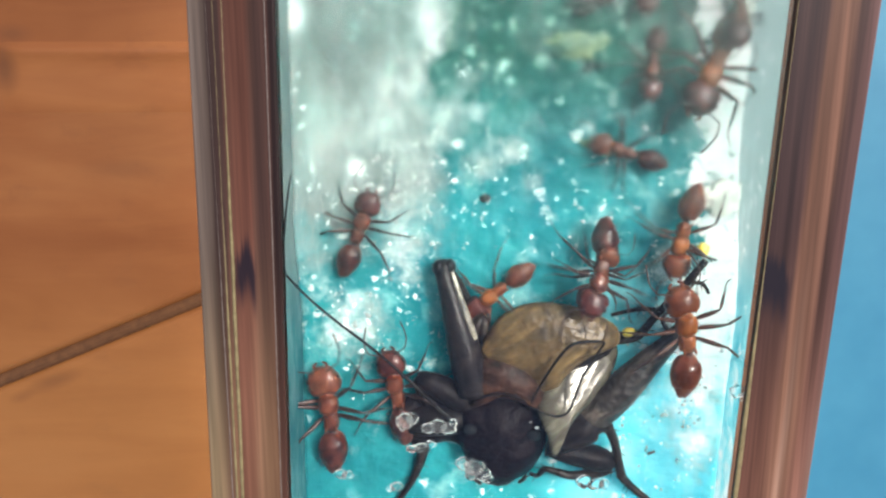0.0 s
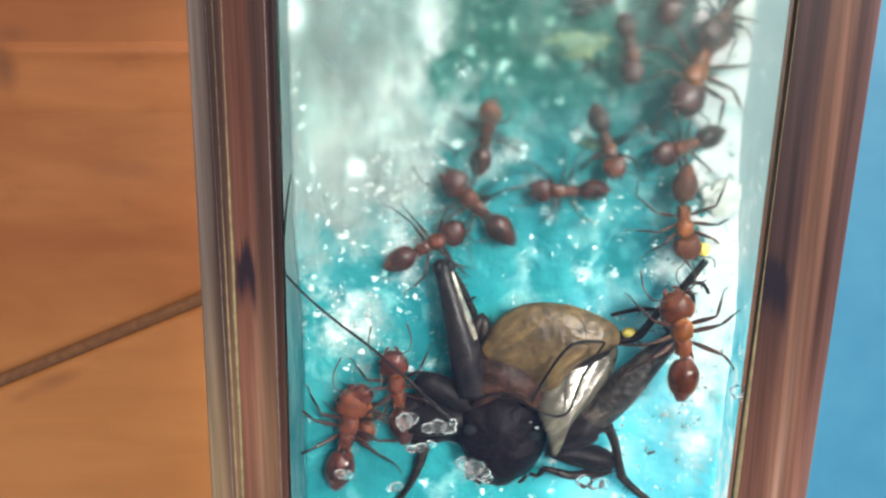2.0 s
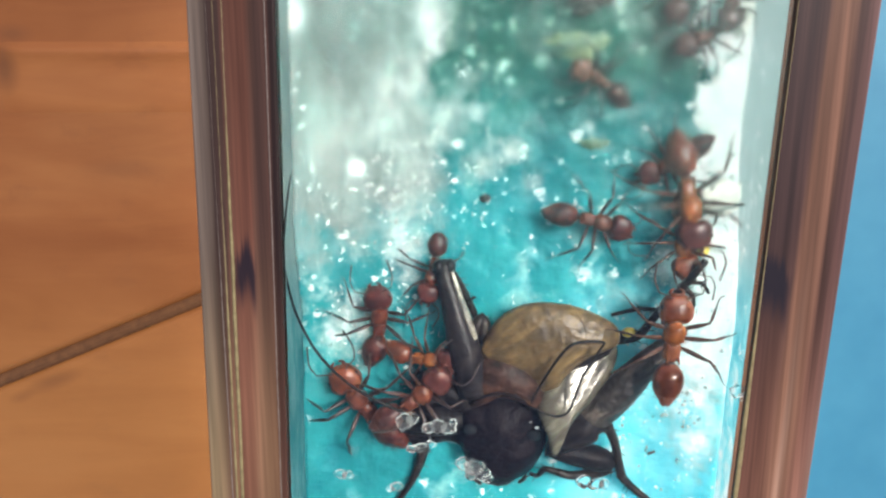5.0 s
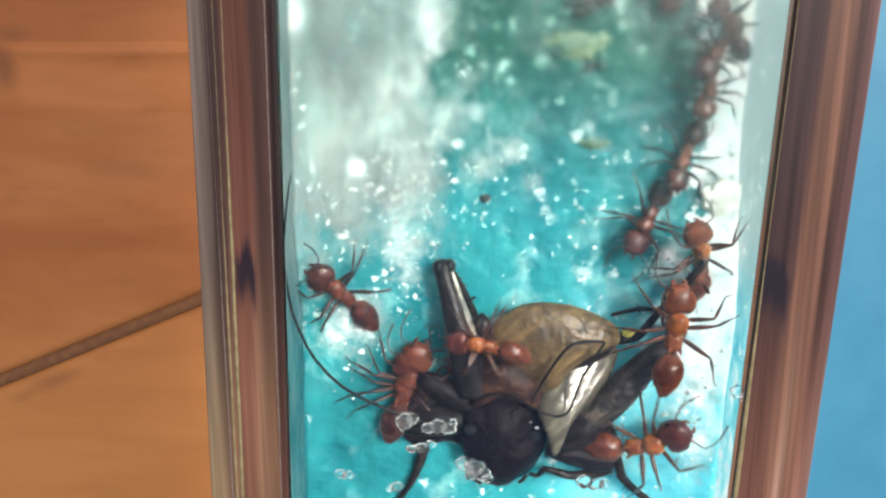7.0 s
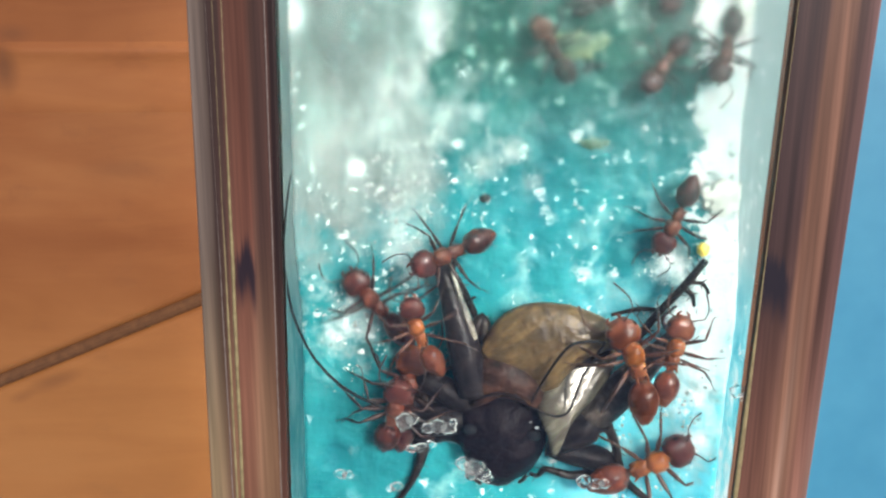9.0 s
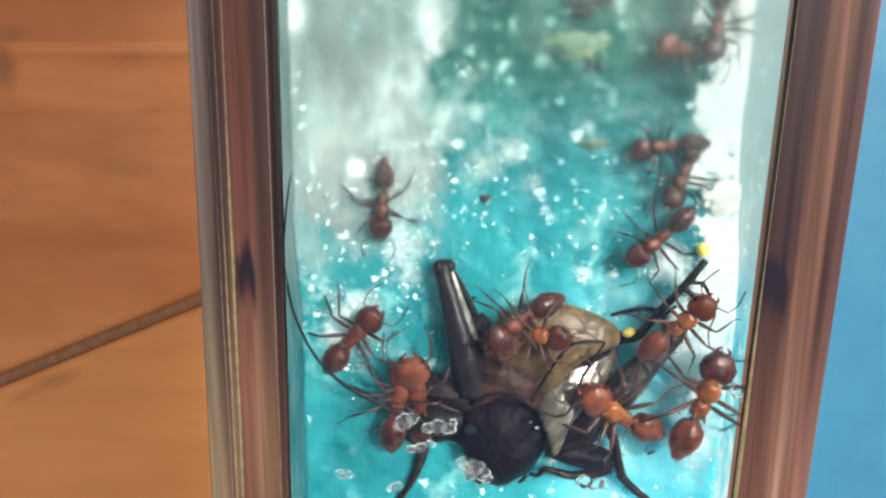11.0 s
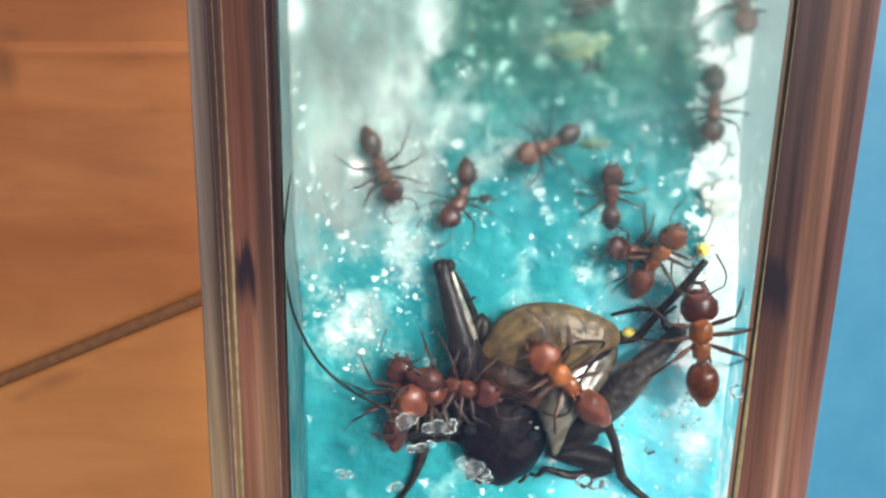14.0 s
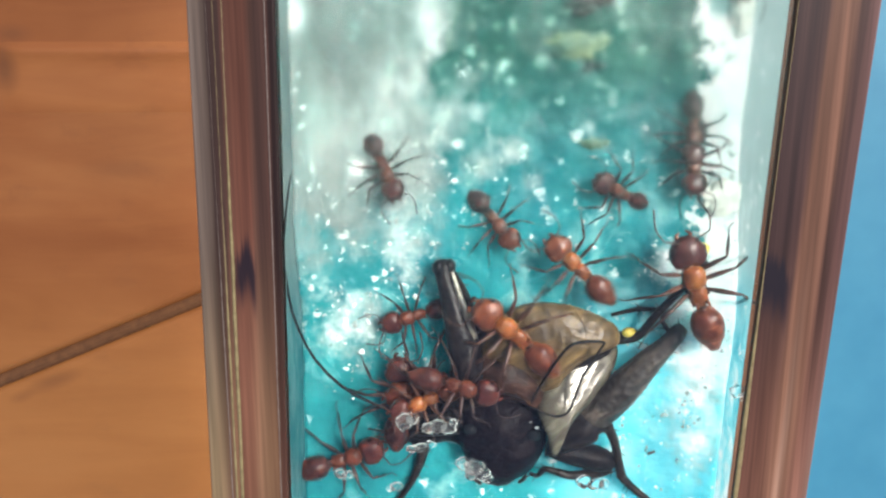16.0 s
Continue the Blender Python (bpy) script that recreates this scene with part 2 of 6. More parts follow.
def gel_mat():
    m, n, l, b = material("turquoise_gel")
    co = n.new("ShaderNodeTexCoord").outputs["Object"]
    sep = n.new("ShaderNodeSeparateXYZ")
    l.new(co, sep.inputs[0])
    far = n.new("ShaderNodeMapRange")
    far.inputs[1].default_value, far.inputs[2].default_value = 0.002, 0.019
    l.new(sep.outputs["Y"], far.inputs[0])
    soft = noise_node(n, l, 120, 4, 0.6)
    tone = ramp(n, l, soft, [(0.3, (0.010, 0.175, 0.208)), (0.7, (0.026, 0.300, 0.318))])
    green = ramp(n, l, soft, [(0.3, (0.003, 0.056, 0.044)), (0.7, (0.010, 0.115, 0.085))])
    # sunlight on the lower right, painted into the gel's colour
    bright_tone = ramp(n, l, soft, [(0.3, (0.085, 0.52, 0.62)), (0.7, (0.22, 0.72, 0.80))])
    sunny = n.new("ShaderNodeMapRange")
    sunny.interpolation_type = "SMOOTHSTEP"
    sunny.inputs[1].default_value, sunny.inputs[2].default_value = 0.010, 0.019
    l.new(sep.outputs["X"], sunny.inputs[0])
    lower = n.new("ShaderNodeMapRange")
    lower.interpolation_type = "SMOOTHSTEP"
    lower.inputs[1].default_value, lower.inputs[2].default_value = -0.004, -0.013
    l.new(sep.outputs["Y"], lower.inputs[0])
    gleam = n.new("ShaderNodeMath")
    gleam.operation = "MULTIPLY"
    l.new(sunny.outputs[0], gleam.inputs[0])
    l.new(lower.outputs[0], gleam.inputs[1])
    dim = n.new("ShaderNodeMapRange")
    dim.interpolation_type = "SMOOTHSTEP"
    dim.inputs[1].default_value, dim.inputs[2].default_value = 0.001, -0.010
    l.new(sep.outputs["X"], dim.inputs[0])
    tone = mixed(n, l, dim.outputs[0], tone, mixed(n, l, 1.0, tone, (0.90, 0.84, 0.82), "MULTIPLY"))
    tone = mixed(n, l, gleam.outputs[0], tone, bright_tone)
    col = mixed(n, l, far.outputs[0], tone, green)
    # paler clouds in the gel
    cloud = noise_node(n, l, 200, 4, 0.55, distort=0.3)
    c0 = at_pixel(600, 800, GEL)
    clear = n.new("ShaderNodeVectorMath")
    clear.operation = "DISTANCE"
    clear.inputs[1].default_value = (c0.x, c0.y, GEL)
    l.new(co, clear.inputs[0])
    calm = n.new("ShaderNodeMapRange")
    calm.interpolation_type = "SMOOTHSTEP"
    for i, v in enumerate((0.008, 0.015, -0.13, 0.0)):
        calm.inputs[i + 1].default_value = v
    l.new(clear.outputs["Value"], calm.inputs[0])
    quiet = n.new("ShaderNodeMath")
    quiet.operation = "ADD"
    l.new(cloud, quiet.inputs[0])
    l.new(calm.outputs[0], quiet.inputs[1])
    hush = n.new("ShaderNodeMath")
    hush.operation = "MULTIPLY_ADD"
    hush.inputs[1].default_value = -0.08
    l.new(far.outputs[0], hush.inputs[0])
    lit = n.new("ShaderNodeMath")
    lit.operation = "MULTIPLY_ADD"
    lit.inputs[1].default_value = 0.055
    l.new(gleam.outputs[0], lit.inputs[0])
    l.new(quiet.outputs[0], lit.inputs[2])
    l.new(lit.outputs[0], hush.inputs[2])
    cloud = hush.outputs[0]
    col = mixed(n, l, ramp(n, l, cloud, [(0.50, (0, 0, 0)), (0.60, (0.22, 0.22, 0.22)), (0.72, (0.6, 0.6, 0.6))]), col, mixed(n, l, far.outputs[0], (0.42, 0.74, 0.72), (0.05, 0.21, 0.16)))
    # greyish film in blots; reflection and glare painted in a band along one wall and on the bank
    blot = noise_node(n, l, 330, 7, 0.7)

    def span(axis, lo, hi):
        r = n.new("ShaderNodeMapRange")
        r.interpolation_type = "SMOOTHSTEP"
        r.inputs[1].default_value, r.inputs[2].default_value = lo, hi
        l.new(sep.outputs[axis], r.inputs[0])
        return r.outputs[0]

    def calc(op, x, y, z=None):
        m_ = n.new("ShaderNodeMath")
        m_.operation = op
        for i_, v_ in enumerate((x, y, z)):
            if v_ is None:
                continue
            if isinstance(v_, (int, float)):
                m_.inputs[i_].default_value = v_
            else:
                l.new(v_, m_.inputs[i_])
        return m_.outputs[0]

    wave = calc("MULTIPLY_ADD", noise_node(n, l, 90, 3, 0.5), 0.010, -0.005)
    xs = calc("ADD", sep.outputs["X"], wave)
    edge = n.new("ShaderNodeMapRange")
    edge.interpolation_type = "SMOOTHSTEP"
    edge.inputs[1].default_value, edge.inputs[2].default_value = 0.0035, -0.0035
    l.new(xs, edge.inputs[0])
    band = calc("MULTIPLY", edge.outputs[0], span("Y", -0.012, 0.010))
    rag = n.new("ShaderNodeMapRange")
    rag.interpolation_type = "SMOOTHSTEP"
    rag.inputs[1].default_value, rag.inputs[2].default_value = 0.0268, 0.0284
    l.new(calc("ADD", sep.outputs["X"], calc("MULTIPLY_ADD", noise_node(n, l, 260, 6, 0.7), 0.012, -0.0060)), rag.inputs[0])
    bank = calc("MULTIPLY", calc("MULTIPLY", rag.outputs[0], 1.5), calc("MULTIPLY", calc("MULTIPLY_ADD", span("Y", -0.016, -0.006), 0.75, 0.25), calc("MULTIPLY_ADD", calc("MULTIPLY", span("X", 0.0285, 0.0300), span("Y", 0.000, 0.006)), -0.05, 1.0)))

    def spot(u, v, r):
        """A soft round patch of radius r about a place on the gel."""
        c = at_pixel(u, v, GEL)
        for _ in range(3):
            c = at_pixel(u, v, gel_height(c.x, c.y))
        d = n.new("ShaderNodeVectorMath")
        d.operation = "DISTANCE"
        d.inputs[1].default_value = c
        l.new(co, d.inputs[0])
        r_ = n.new("ShaderNodeMapRange")
        r_.interpolation_type = "SMOOTHSTEP"
        r_.inputs[1].default_value, r_.inputs[2].default_value = r, r * 0.1
        l.new(d.outputs["Value"], r_.inputs[0])
        return r_.outputs[0]

    patches = calc("MULTIPLY", spot(625, 570, 0.0075), 0.75)
    for u, v, r, w in ((1268, 500, 0.0055, 1.4), (1275, 565, 0.0050, 1.2), (1262, 640, 0.0075, 1.35), (1215, 690, 0.0050, 0.9), (1200, 715, 0.0040, 0.7), (535, 525, 0.006, 0.5), (880, 270, 0.0040, 0.55), (935, 325, 0.0030, 0.5), (860, 275, 0.005, 0.6), (740, 380, 0.006, 0.55), (1215, 560, 0.0060, 1.1), (1190, 470, 0.0050, 0.9), (1225, 790, 0.0055, 0.8), (1262, 735, 0.0055, 0.9), (720, 470, 0.006, 0.45), (800, 225, 0.0065, 0.68), (745, 300, 0.005, 0.55), (815, 155, 0.004, 0.4), (1075, 530, 0.004, 0.5), (910, 262, 0.003, 0.9), (800, 240, 0.005, 0.7), (512, 28, 0.0038, 1.4), (636, 297, 0.0018, 1.1)):
        patches = calc("MAXIMUM", patches, calc("MULTIPLY", spot(u, v, r), w))
    bare = calc("MULTIPLY_ADD", gleam.outputs[0], -0.15, 1.0)
    add = calc("MULTIPLY_ADD", calc("MAXIMUM", calc("MULTIPLY", patches, bare), calc("MAXIMUM", calc("MULTIPLY", band, 1.3), calc("MULTIPLY", bank, bare))), 0.42, blot)
    film = ramp(n, l, add, [(0.60, (0, 0, 0)), (0.92, (0.9, 0.9, 0.9))])
    bright = noise_node(n, l, 170, 6, 0.62, stretch=(1.0, 0.45, 1.0))
    ridge = calc("MULTIPLY", calc("MULTIPLY", span("X", -0.0105, -0.002), span("Y", -0.004, 0.006)), 0.3)
    pale = ramp(n, l, calc("MULTIPLY_ADD", calc("MAXIMUM", calc("MAXIMUM", bank, patches), calc("MAXIMUM", ridge, calc("MULTIPLY", spot(735, 175, 0.0085), 0.45))), 0.26, calc("MULTIPLY_ADD", spot(585, 50, 0.0075), -0.16, bright)), [(0.30, (0.155, 0.178, 0.168)), (0.50, (0.235, 0.280, 0.265)), (0.62, (0.37, 0.445, 0.425)), (0.77, (0.88, 0.93, 0.92))])
    col = mixed(n, l, film, col, pale)
    # blurred sun glints painted into the gel's colour: soft pale dots, thick where the film lies
    warp = n.new("ShaderNodeTexNoise")
    warp.inputs["Scale"].default_value, warp.inputs["Detail"].default_value = 900, 3
    l.new(co, warp.inputs["Vector"])
    bent = n.new("ShaderNodeVectorMath")
    bent.operation = "MULTIPLY_ADD"
    bent.inputs[1].default_value = (0.0022, 0.0022, 0.0)
    l.new(warp.outputs["Color"], bent.inputs[0])
    l.new(co, bent.inputs[2])
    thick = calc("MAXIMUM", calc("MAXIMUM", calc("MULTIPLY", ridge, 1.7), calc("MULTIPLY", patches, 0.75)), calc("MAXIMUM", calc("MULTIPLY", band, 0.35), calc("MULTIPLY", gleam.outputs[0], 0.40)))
    thick = calc("ADD", calc("MULTIPLY_ADD", calm.outputs[0], 1.6, 0.23), calc("MULTIPLY_ADD", far.outputs[0], -0.06, thick))
    thick = calc("ADD", thick, calc("MULTIPLY_ADD", noise_node(n, l, 380, 3, 0.6), 1.1, -0.58))
    for scale, big in ((230, 0.36), (400, 0.42), (700, 0.44), (1250, 0.42)):
        cell = n.new("ShaderNodeTexVoronoi")
        cell.inputs["Scale"].default_value = scale
        l.new(bent.outputs[0], cell.inputs["Vector"])
        tint = n.new("ShaderNodeSeparateColor")
        l.new(cell.outputs["Color"], tint.inputs[0])
        r = calc("MULTIPLY_ADD", calc("POWER", tint.outputs[0], 2.0), big * 0.8, big * 0.22)
        dot = n.new("ShaderNodeMapRange")
        dot.interpolation_type = "SMOOTHSTEP"
        dot.inputs[2].default_value = 0.15
        dot.inputs[1].default_value = 1.0
        l.new(calc("DIVIDE", cell.outputs["Distance"], r), dot.inputs[0])
        keep = calc("LESS_THAN", tint.outputs[1], thick)
        col = mixed(n, l, calc("MULTIPLY", calc("MULTIPLY", dot.outputs[0], keep), calc("MULTIPLY_ADD", tint.outputs[2], 0.55, 0.45)), col, mixed(n, l, far.outputs[0], (0.88, 0.97, 0.95), (0.42, 0.66, 0.58)))
    speck = noise_node(n, l, 1100, 5, 0.75)
    col = mixed(n, l, ramp(n, l, calc("ADD", speck, calc("MULTIPLY_ADD", far.outputs[0], -0.07, calm.outputs[0])), [(0.62, (0, 0, 0)), (0.74, (0.6, 0.6, 0.6))]), col, (0.58, 0.85, 0.83))
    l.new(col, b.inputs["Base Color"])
    set_in(b, Subsurface_Weight=0.85, Subsurface_Radius=(0.5, 1.0, 1.0), Subsurface_Scale=0.0038)
    fine = noise_node(n, l, 700, 5, 0.6)
    mix = n.new("ShaderNodeMath")
    mix.operation = "ADD"
    l.new(soft, mix.inputs[0])
    l.new(fine, mix.inputs[1])
    set_in(b, Roughness=0.16, IOR=1.36, Specular_IOR_Level=0.4)
    bumped(n, l, b, mix.outputs[0], 0.6, 0.0005)
    return m


M_WOOD = wood_mat()
M_BATTEN = wood_mat("worn_inlay_wood", 1.0)
M_GAP = plain_mat("dark_joint", (0.115, 0.044, 0.015), (0.165, 0.066, 0.023), 0.9)
M_BLUE = plain_mat("blue_plastic", (0.06, 0.27, 0.42), (0.095, 0.35, 0.50), 0.5, 40, 0.05)
M_ACRYL = glass_mat("clear_acrylic", (0.97, 0.96, 0.95))
M_PANE = pane_mat()
# one film in two tones, painted darker left and brighter right against the sun
M_FILM_L = film_mat("darkened_film_left", (0.07, 0.26, 0.29), (0.16, 0.37, 0.39), (0.12, 0.44, 0.47), (0.26, 0.56, 0.58), (0.40, 0.62, 0.64), 0.64)
M_FILM_R = film_mat("brightened_film_right", (0.06, 0.36, 0.42), (0.20, 0.58, 0.64), (0.16, 0.72, 0.84), (0.45, 0.92, 0.97), (0.95, 0.98, 0.98), 0.60)
# reflections of the wood in each wall's edge, painted as colour bands
M_FOOT_L = foot_mat("painted_edge_streaks_left", (X_L, 0.0), (X_L - WALL, 0.0),
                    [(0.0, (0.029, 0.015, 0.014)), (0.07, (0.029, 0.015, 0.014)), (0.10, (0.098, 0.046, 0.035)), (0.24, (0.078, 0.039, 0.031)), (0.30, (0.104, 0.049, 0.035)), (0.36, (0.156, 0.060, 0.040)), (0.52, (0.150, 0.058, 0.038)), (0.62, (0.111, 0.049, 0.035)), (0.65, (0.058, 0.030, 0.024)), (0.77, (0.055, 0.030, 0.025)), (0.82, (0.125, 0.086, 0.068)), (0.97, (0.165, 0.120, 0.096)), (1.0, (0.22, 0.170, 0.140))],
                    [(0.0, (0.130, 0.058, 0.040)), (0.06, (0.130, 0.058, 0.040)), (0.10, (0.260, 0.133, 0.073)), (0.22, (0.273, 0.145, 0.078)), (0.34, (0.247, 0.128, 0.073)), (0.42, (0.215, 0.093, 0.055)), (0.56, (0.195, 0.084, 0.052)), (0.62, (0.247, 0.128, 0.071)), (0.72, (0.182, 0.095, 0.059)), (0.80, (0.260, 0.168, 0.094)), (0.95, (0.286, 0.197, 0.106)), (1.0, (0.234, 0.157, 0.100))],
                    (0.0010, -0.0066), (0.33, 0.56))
M_FOOT_R = foot_mat("painted_edge_streaks_right", (X_R, 0.0142), (X_R + WALL - 0.00035, 0.0152),
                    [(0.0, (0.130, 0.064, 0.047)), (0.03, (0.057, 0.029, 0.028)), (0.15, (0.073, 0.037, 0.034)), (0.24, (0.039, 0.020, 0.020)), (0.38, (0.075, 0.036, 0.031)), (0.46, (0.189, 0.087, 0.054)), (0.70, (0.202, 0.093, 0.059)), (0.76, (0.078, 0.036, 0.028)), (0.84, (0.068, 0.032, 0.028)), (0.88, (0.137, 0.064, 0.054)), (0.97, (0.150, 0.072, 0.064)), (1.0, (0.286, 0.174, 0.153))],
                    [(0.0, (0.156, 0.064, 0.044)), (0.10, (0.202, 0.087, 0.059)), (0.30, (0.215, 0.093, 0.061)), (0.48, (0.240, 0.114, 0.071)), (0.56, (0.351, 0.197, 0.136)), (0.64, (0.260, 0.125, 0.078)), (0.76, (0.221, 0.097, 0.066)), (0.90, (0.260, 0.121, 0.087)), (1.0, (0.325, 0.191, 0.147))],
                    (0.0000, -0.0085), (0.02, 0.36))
M_HAZE = plain_mat("pale_line_paint", (0.20, 0.15, 0.13), (0.32, 0.26, 0.22), 0.5)
M_DROP = plain_mat("water_bead", (0.97, 1.0, 1.0), (1, 1, 1), 0.02, 900, 0.5, Transmission_Weight=0.98, IOR=1.16, Specular_IOR_Level=0.8)
M_GLINT = plain_mat("painted_glint_white", (0.50, 0.62, 0.60), (0.95, 0.98, 0.96), 0.08, 900, 0.6, Transmission_Weight=0.35, IOR=1.33)
M_GEL = gel_mat()
M_DEW = dew_mat()
M_LINE = plain_mat("yellow_line_paint", (0.24, 0.18, 0.085), (0.40, 0.31, 0.15), 0.35)
M_CHITIN = plain_mat("black_chitin", (0.004, 0.003, 0.004), (0.017, 0.013, 0.012), 0.38, 1100, 1.0, 0.0002, Specular_IOR_Level=0.10)
M_HEADC = plain_mat("knobbly_black_chitin", (0.003, 0.002, 0.003), (0.011, 0.007, 0.008), 0.22, 1100, 0.9, 0.0003, Specular_IOR_Level=0.07)
M_THREAD = plain_mat("black_thread", (0.003, 0.003, 0.003), (0.008, 0.007, 0.006), 0.6, 1500, 0.2, Specular_IOR_Level=0.2)
M_LEG = plain_mat("dark_leg_chitin", (0.005, 0.004, 0.003), (0.028, 0.019, 0.014), 0.35, 1700, 0.6, Specular_IOR_Level=0.2)
M_WING = wing_mat("brown_wing", (0.022, 0.014, 0.008), (0.082, 0.052, 0.021), (0.19, 0.126, 0.048), 0.30, 0.55, 0.35)
M_SIDE = wing_mat("pale_gold_wing", (0.030, 0.024, 0.013), (0.072, 0.061, 0.038), (0.19, 0.172, 0.125), 0.24, 0.16, 1.0)
set_in(M_SIDE.node_tree.nodes["Principled BSDF"], Metallic=0.25)
M_THIGH_SHEEN = wing_mat("painted_thigh_sheen", (0.03, 0.027, 0.022), (0.17, 0.155, 0.12), (0.55, 0.52, 0.43), 0.3, 0.9, 0.8)
M_FEMUR = wing_mat("hairy_brown_thigh", (0.008, 0.007, 0.006), (0.032, 0.026, 0.021), (0.16, 0.13, 0.10), 0.42, 1.0, 0.35)
M_SHINY = plain_mat("sheeny_black_chitin", (0.005, 0.004, 0.005), (0.026, 0.020, 0.018), 0.30, 900, 0.9, 0.0002, Specular_IOR_Level=0.2)
M_FLAKE = plain_mat("pale_flake", (0.66, 0.72, 0.62), (0.88, 0.90, 0.82), 0.5, 700)
M_PRON = plain_mat("dark_red_brown_shell", (0.006, 0.004, 0.003), (0.058, 0.026, 0.016), 0.36, 700, 1.0, 0.0003, Specular_IOR_Level=0.12)
M_ANT = shell_mat("red_brown_ant_shell", (0.018, 0.006, 0.005), (0.150, 0.038, 0.016), 0.32, 1000, 1.0, Coat_Weight=0.5, Coat_Roughness=0.04, Specular_IOR_Level=0.25)
M_ANTG = plain_mat("dark_red_gaster_shell", (0.013, 0.004, 0.004), (0.105, 0.025, 0.013), 0.30, 600, 0.6, Coat_Weight=0.5, Coat_Roughness=0.04, Specular_IOR_Level=0.25, Subsurface_Weight=0.2, Subsurface_Radius=(1.0, 0.3, 0.1), Subsurface_Scale=0.0006)
M_ANTH = shell_mat("maroon_ant_head", (0.011, 0.003, 0.003), (0.085, 0.018, 0.011), 0.32, 1000, 0.9, Coat_Weight=0.5, Coat_Roughness=0.04, Specular_IOR_Level=0.25)
M_AMBER = plain_mat("amber_ant_shell", (0.10, 0.027, 0.008), (0.32, 0.105, 0.024), 0.28, 600, 0.8, Coat_Weight=0.5, Coat_Roughness=0.04, Specular_IOR_Level=0.25, Subsurface_Weight=0.3, Subsurface_Radius=(1.0, 0.35, 0.1), Subsurface_Scale=0.0006)
M_AMBERG = plain_mat("russet_gaster_shell", (0.050, 0.014, 0.008), (0.17, 0.046, 0.018), 0.28, 600, 0.6, Coat_Weight=0.5, Coat_Roughness=0.04, Specular_IOR_Level=0.25, Subsurface_Weight=0.25, Subsurface_Radius=(1.0, 0.3, 0.1), Subsurface_Scale=0.0006)
M_AMBERL = plain_mat("pale_amber_leg_shell", (0.024, 0.011, 0.008), (0.090, 0.038, 0.021), 0.35, 1500, 0.3)
M_ANTL = plain_mat("dark_amber_leg_shell", (0.012, 0.006, 0.005), (0.044, 0.019, 0.013), 0.4, 1500, 0.3)
M_EYE = plain_mat("black_eye", (0.005, 0.005, 0.005), (0.01, 0.01, 0.01), 0.1)
M_YELLOW = plain_mat("yellow_grain", (0.75, 0.55, 0.05), (0.9, 0.75, 0.2), 0.4)
M_YOLK = plain_mat("yellow_tail_fat", (0.30, 0.22, 0.02), (0.62, 0.52, 0.10), 0.35)
M_BEIGE = plain_mat("pale_seed_husk", (0.030, 0.11, 0.075), (0.20, 0.25, 0.11), 0.6, 420)
M_DARK = plain_mat("dark_crumb", (0.008, 0.008, 0.006), (0.030, 0.024, 0.016), 0.7)


# ---------------------------------------------------------------- mesh helpers
def part(name, bm, mat, parent=None, label="", smooth_shade=True):
    me = bpy.data.meshes.new(name)
    bmesh.ops.recalc_face_normals(bm, faces=bm.faces[:])
    bm.to_mesh(me)
    bm.free()
    me.materials.append(mat)
    if smooth_shade:
        me.polygons.foreach_set("use_smooth", [True] * len(me.polygons))
    ob = new(name, me)
    ob.parent = parent
    if label:
        ob["label"] = label
    return ob


def box_bm(bm, x0, x1, y0, y1, z0, z1, m=None):
    vs = bmesh.ops.create_cube(bm, size=1.0)["verts"]
    for v in vs:
        v.co = Vector((x0 + (v.co.x + 0.5) * (x1 - x0), y0 + (v.co.y + 0.5) * (y1 - y0), z0 + (v.co.z + 0.5) * (z1 - z0)))
        if m:
            v.co = m @ v.co
    return vs


def bevel_all(bm, w, seg=2):
    bmesh.ops.bevel(bm, geom=bm.edges[:], offset=w, segments=seg, affect="EDGES", profile=0.5)


def blob(bm, c, r, seg=16, rings=10, rough=0.0, freq=1.0, m=None, taper=0.0, square=1.0):
    """An ellipsoid; taper makes its -x end narrower, square below 1 boxier."""
    vs = bmesh.ops.create_uvsphere(bm, u_segments=seg, v_segments=rings, radius=1.0)["verts"]
    for v in vs:
        p = Vector((v.co.z, v.co.x, v.co.y))     # poles along x
        if square != 1.0:
            p = Vector([math.copysign(abs(a) ** square, a) for a in p])
        k = 1 + taper * p.x
        q = Vector((p.x * r[0], p.y * r[1] * k, p.z * r[2] * k))
        if rough:
            q *= 1 + rough * noise.noise(p * freq + Vector(c) * 700)
        v.co = (m @ q if m else q) + Vector(c)
    return vs


def tube(bm, pts, radii, n=6, cap=True):
    """A tapered tube along points."""
    pts = [Vector(p) for p in pts]
    rings = []
    for i, p in enumerate(pts):
        d = (pts[min(i + 1, len(pts) - 1)] - pts[max(i - 1, 0)]).normalized()
        a = d.cross(Vector((0, 0, 1)))
        if a.length < 1e-3:
            a = d.cross(Vector((1, 0, 0)))
        a.normalize()
        b = d.cross(a)
        rings.append([bm.verts.new(p + (a * math.cos(2 * math.pi * k / n) + b * math.sin(2 * math.pi * k / n)) * radii[i]) for k in range(n)])
    for r0, r1 in zip(rings, rings[1:]):
        for k in range(n):
            bm.faces.new((r0[k], r0[(k + 1) % n], r1[(k + 1) % n], r1[k]))
    if cap:
        bm.faces.new(rings[0])
        bm.faces.new(rings[-1][::-1])


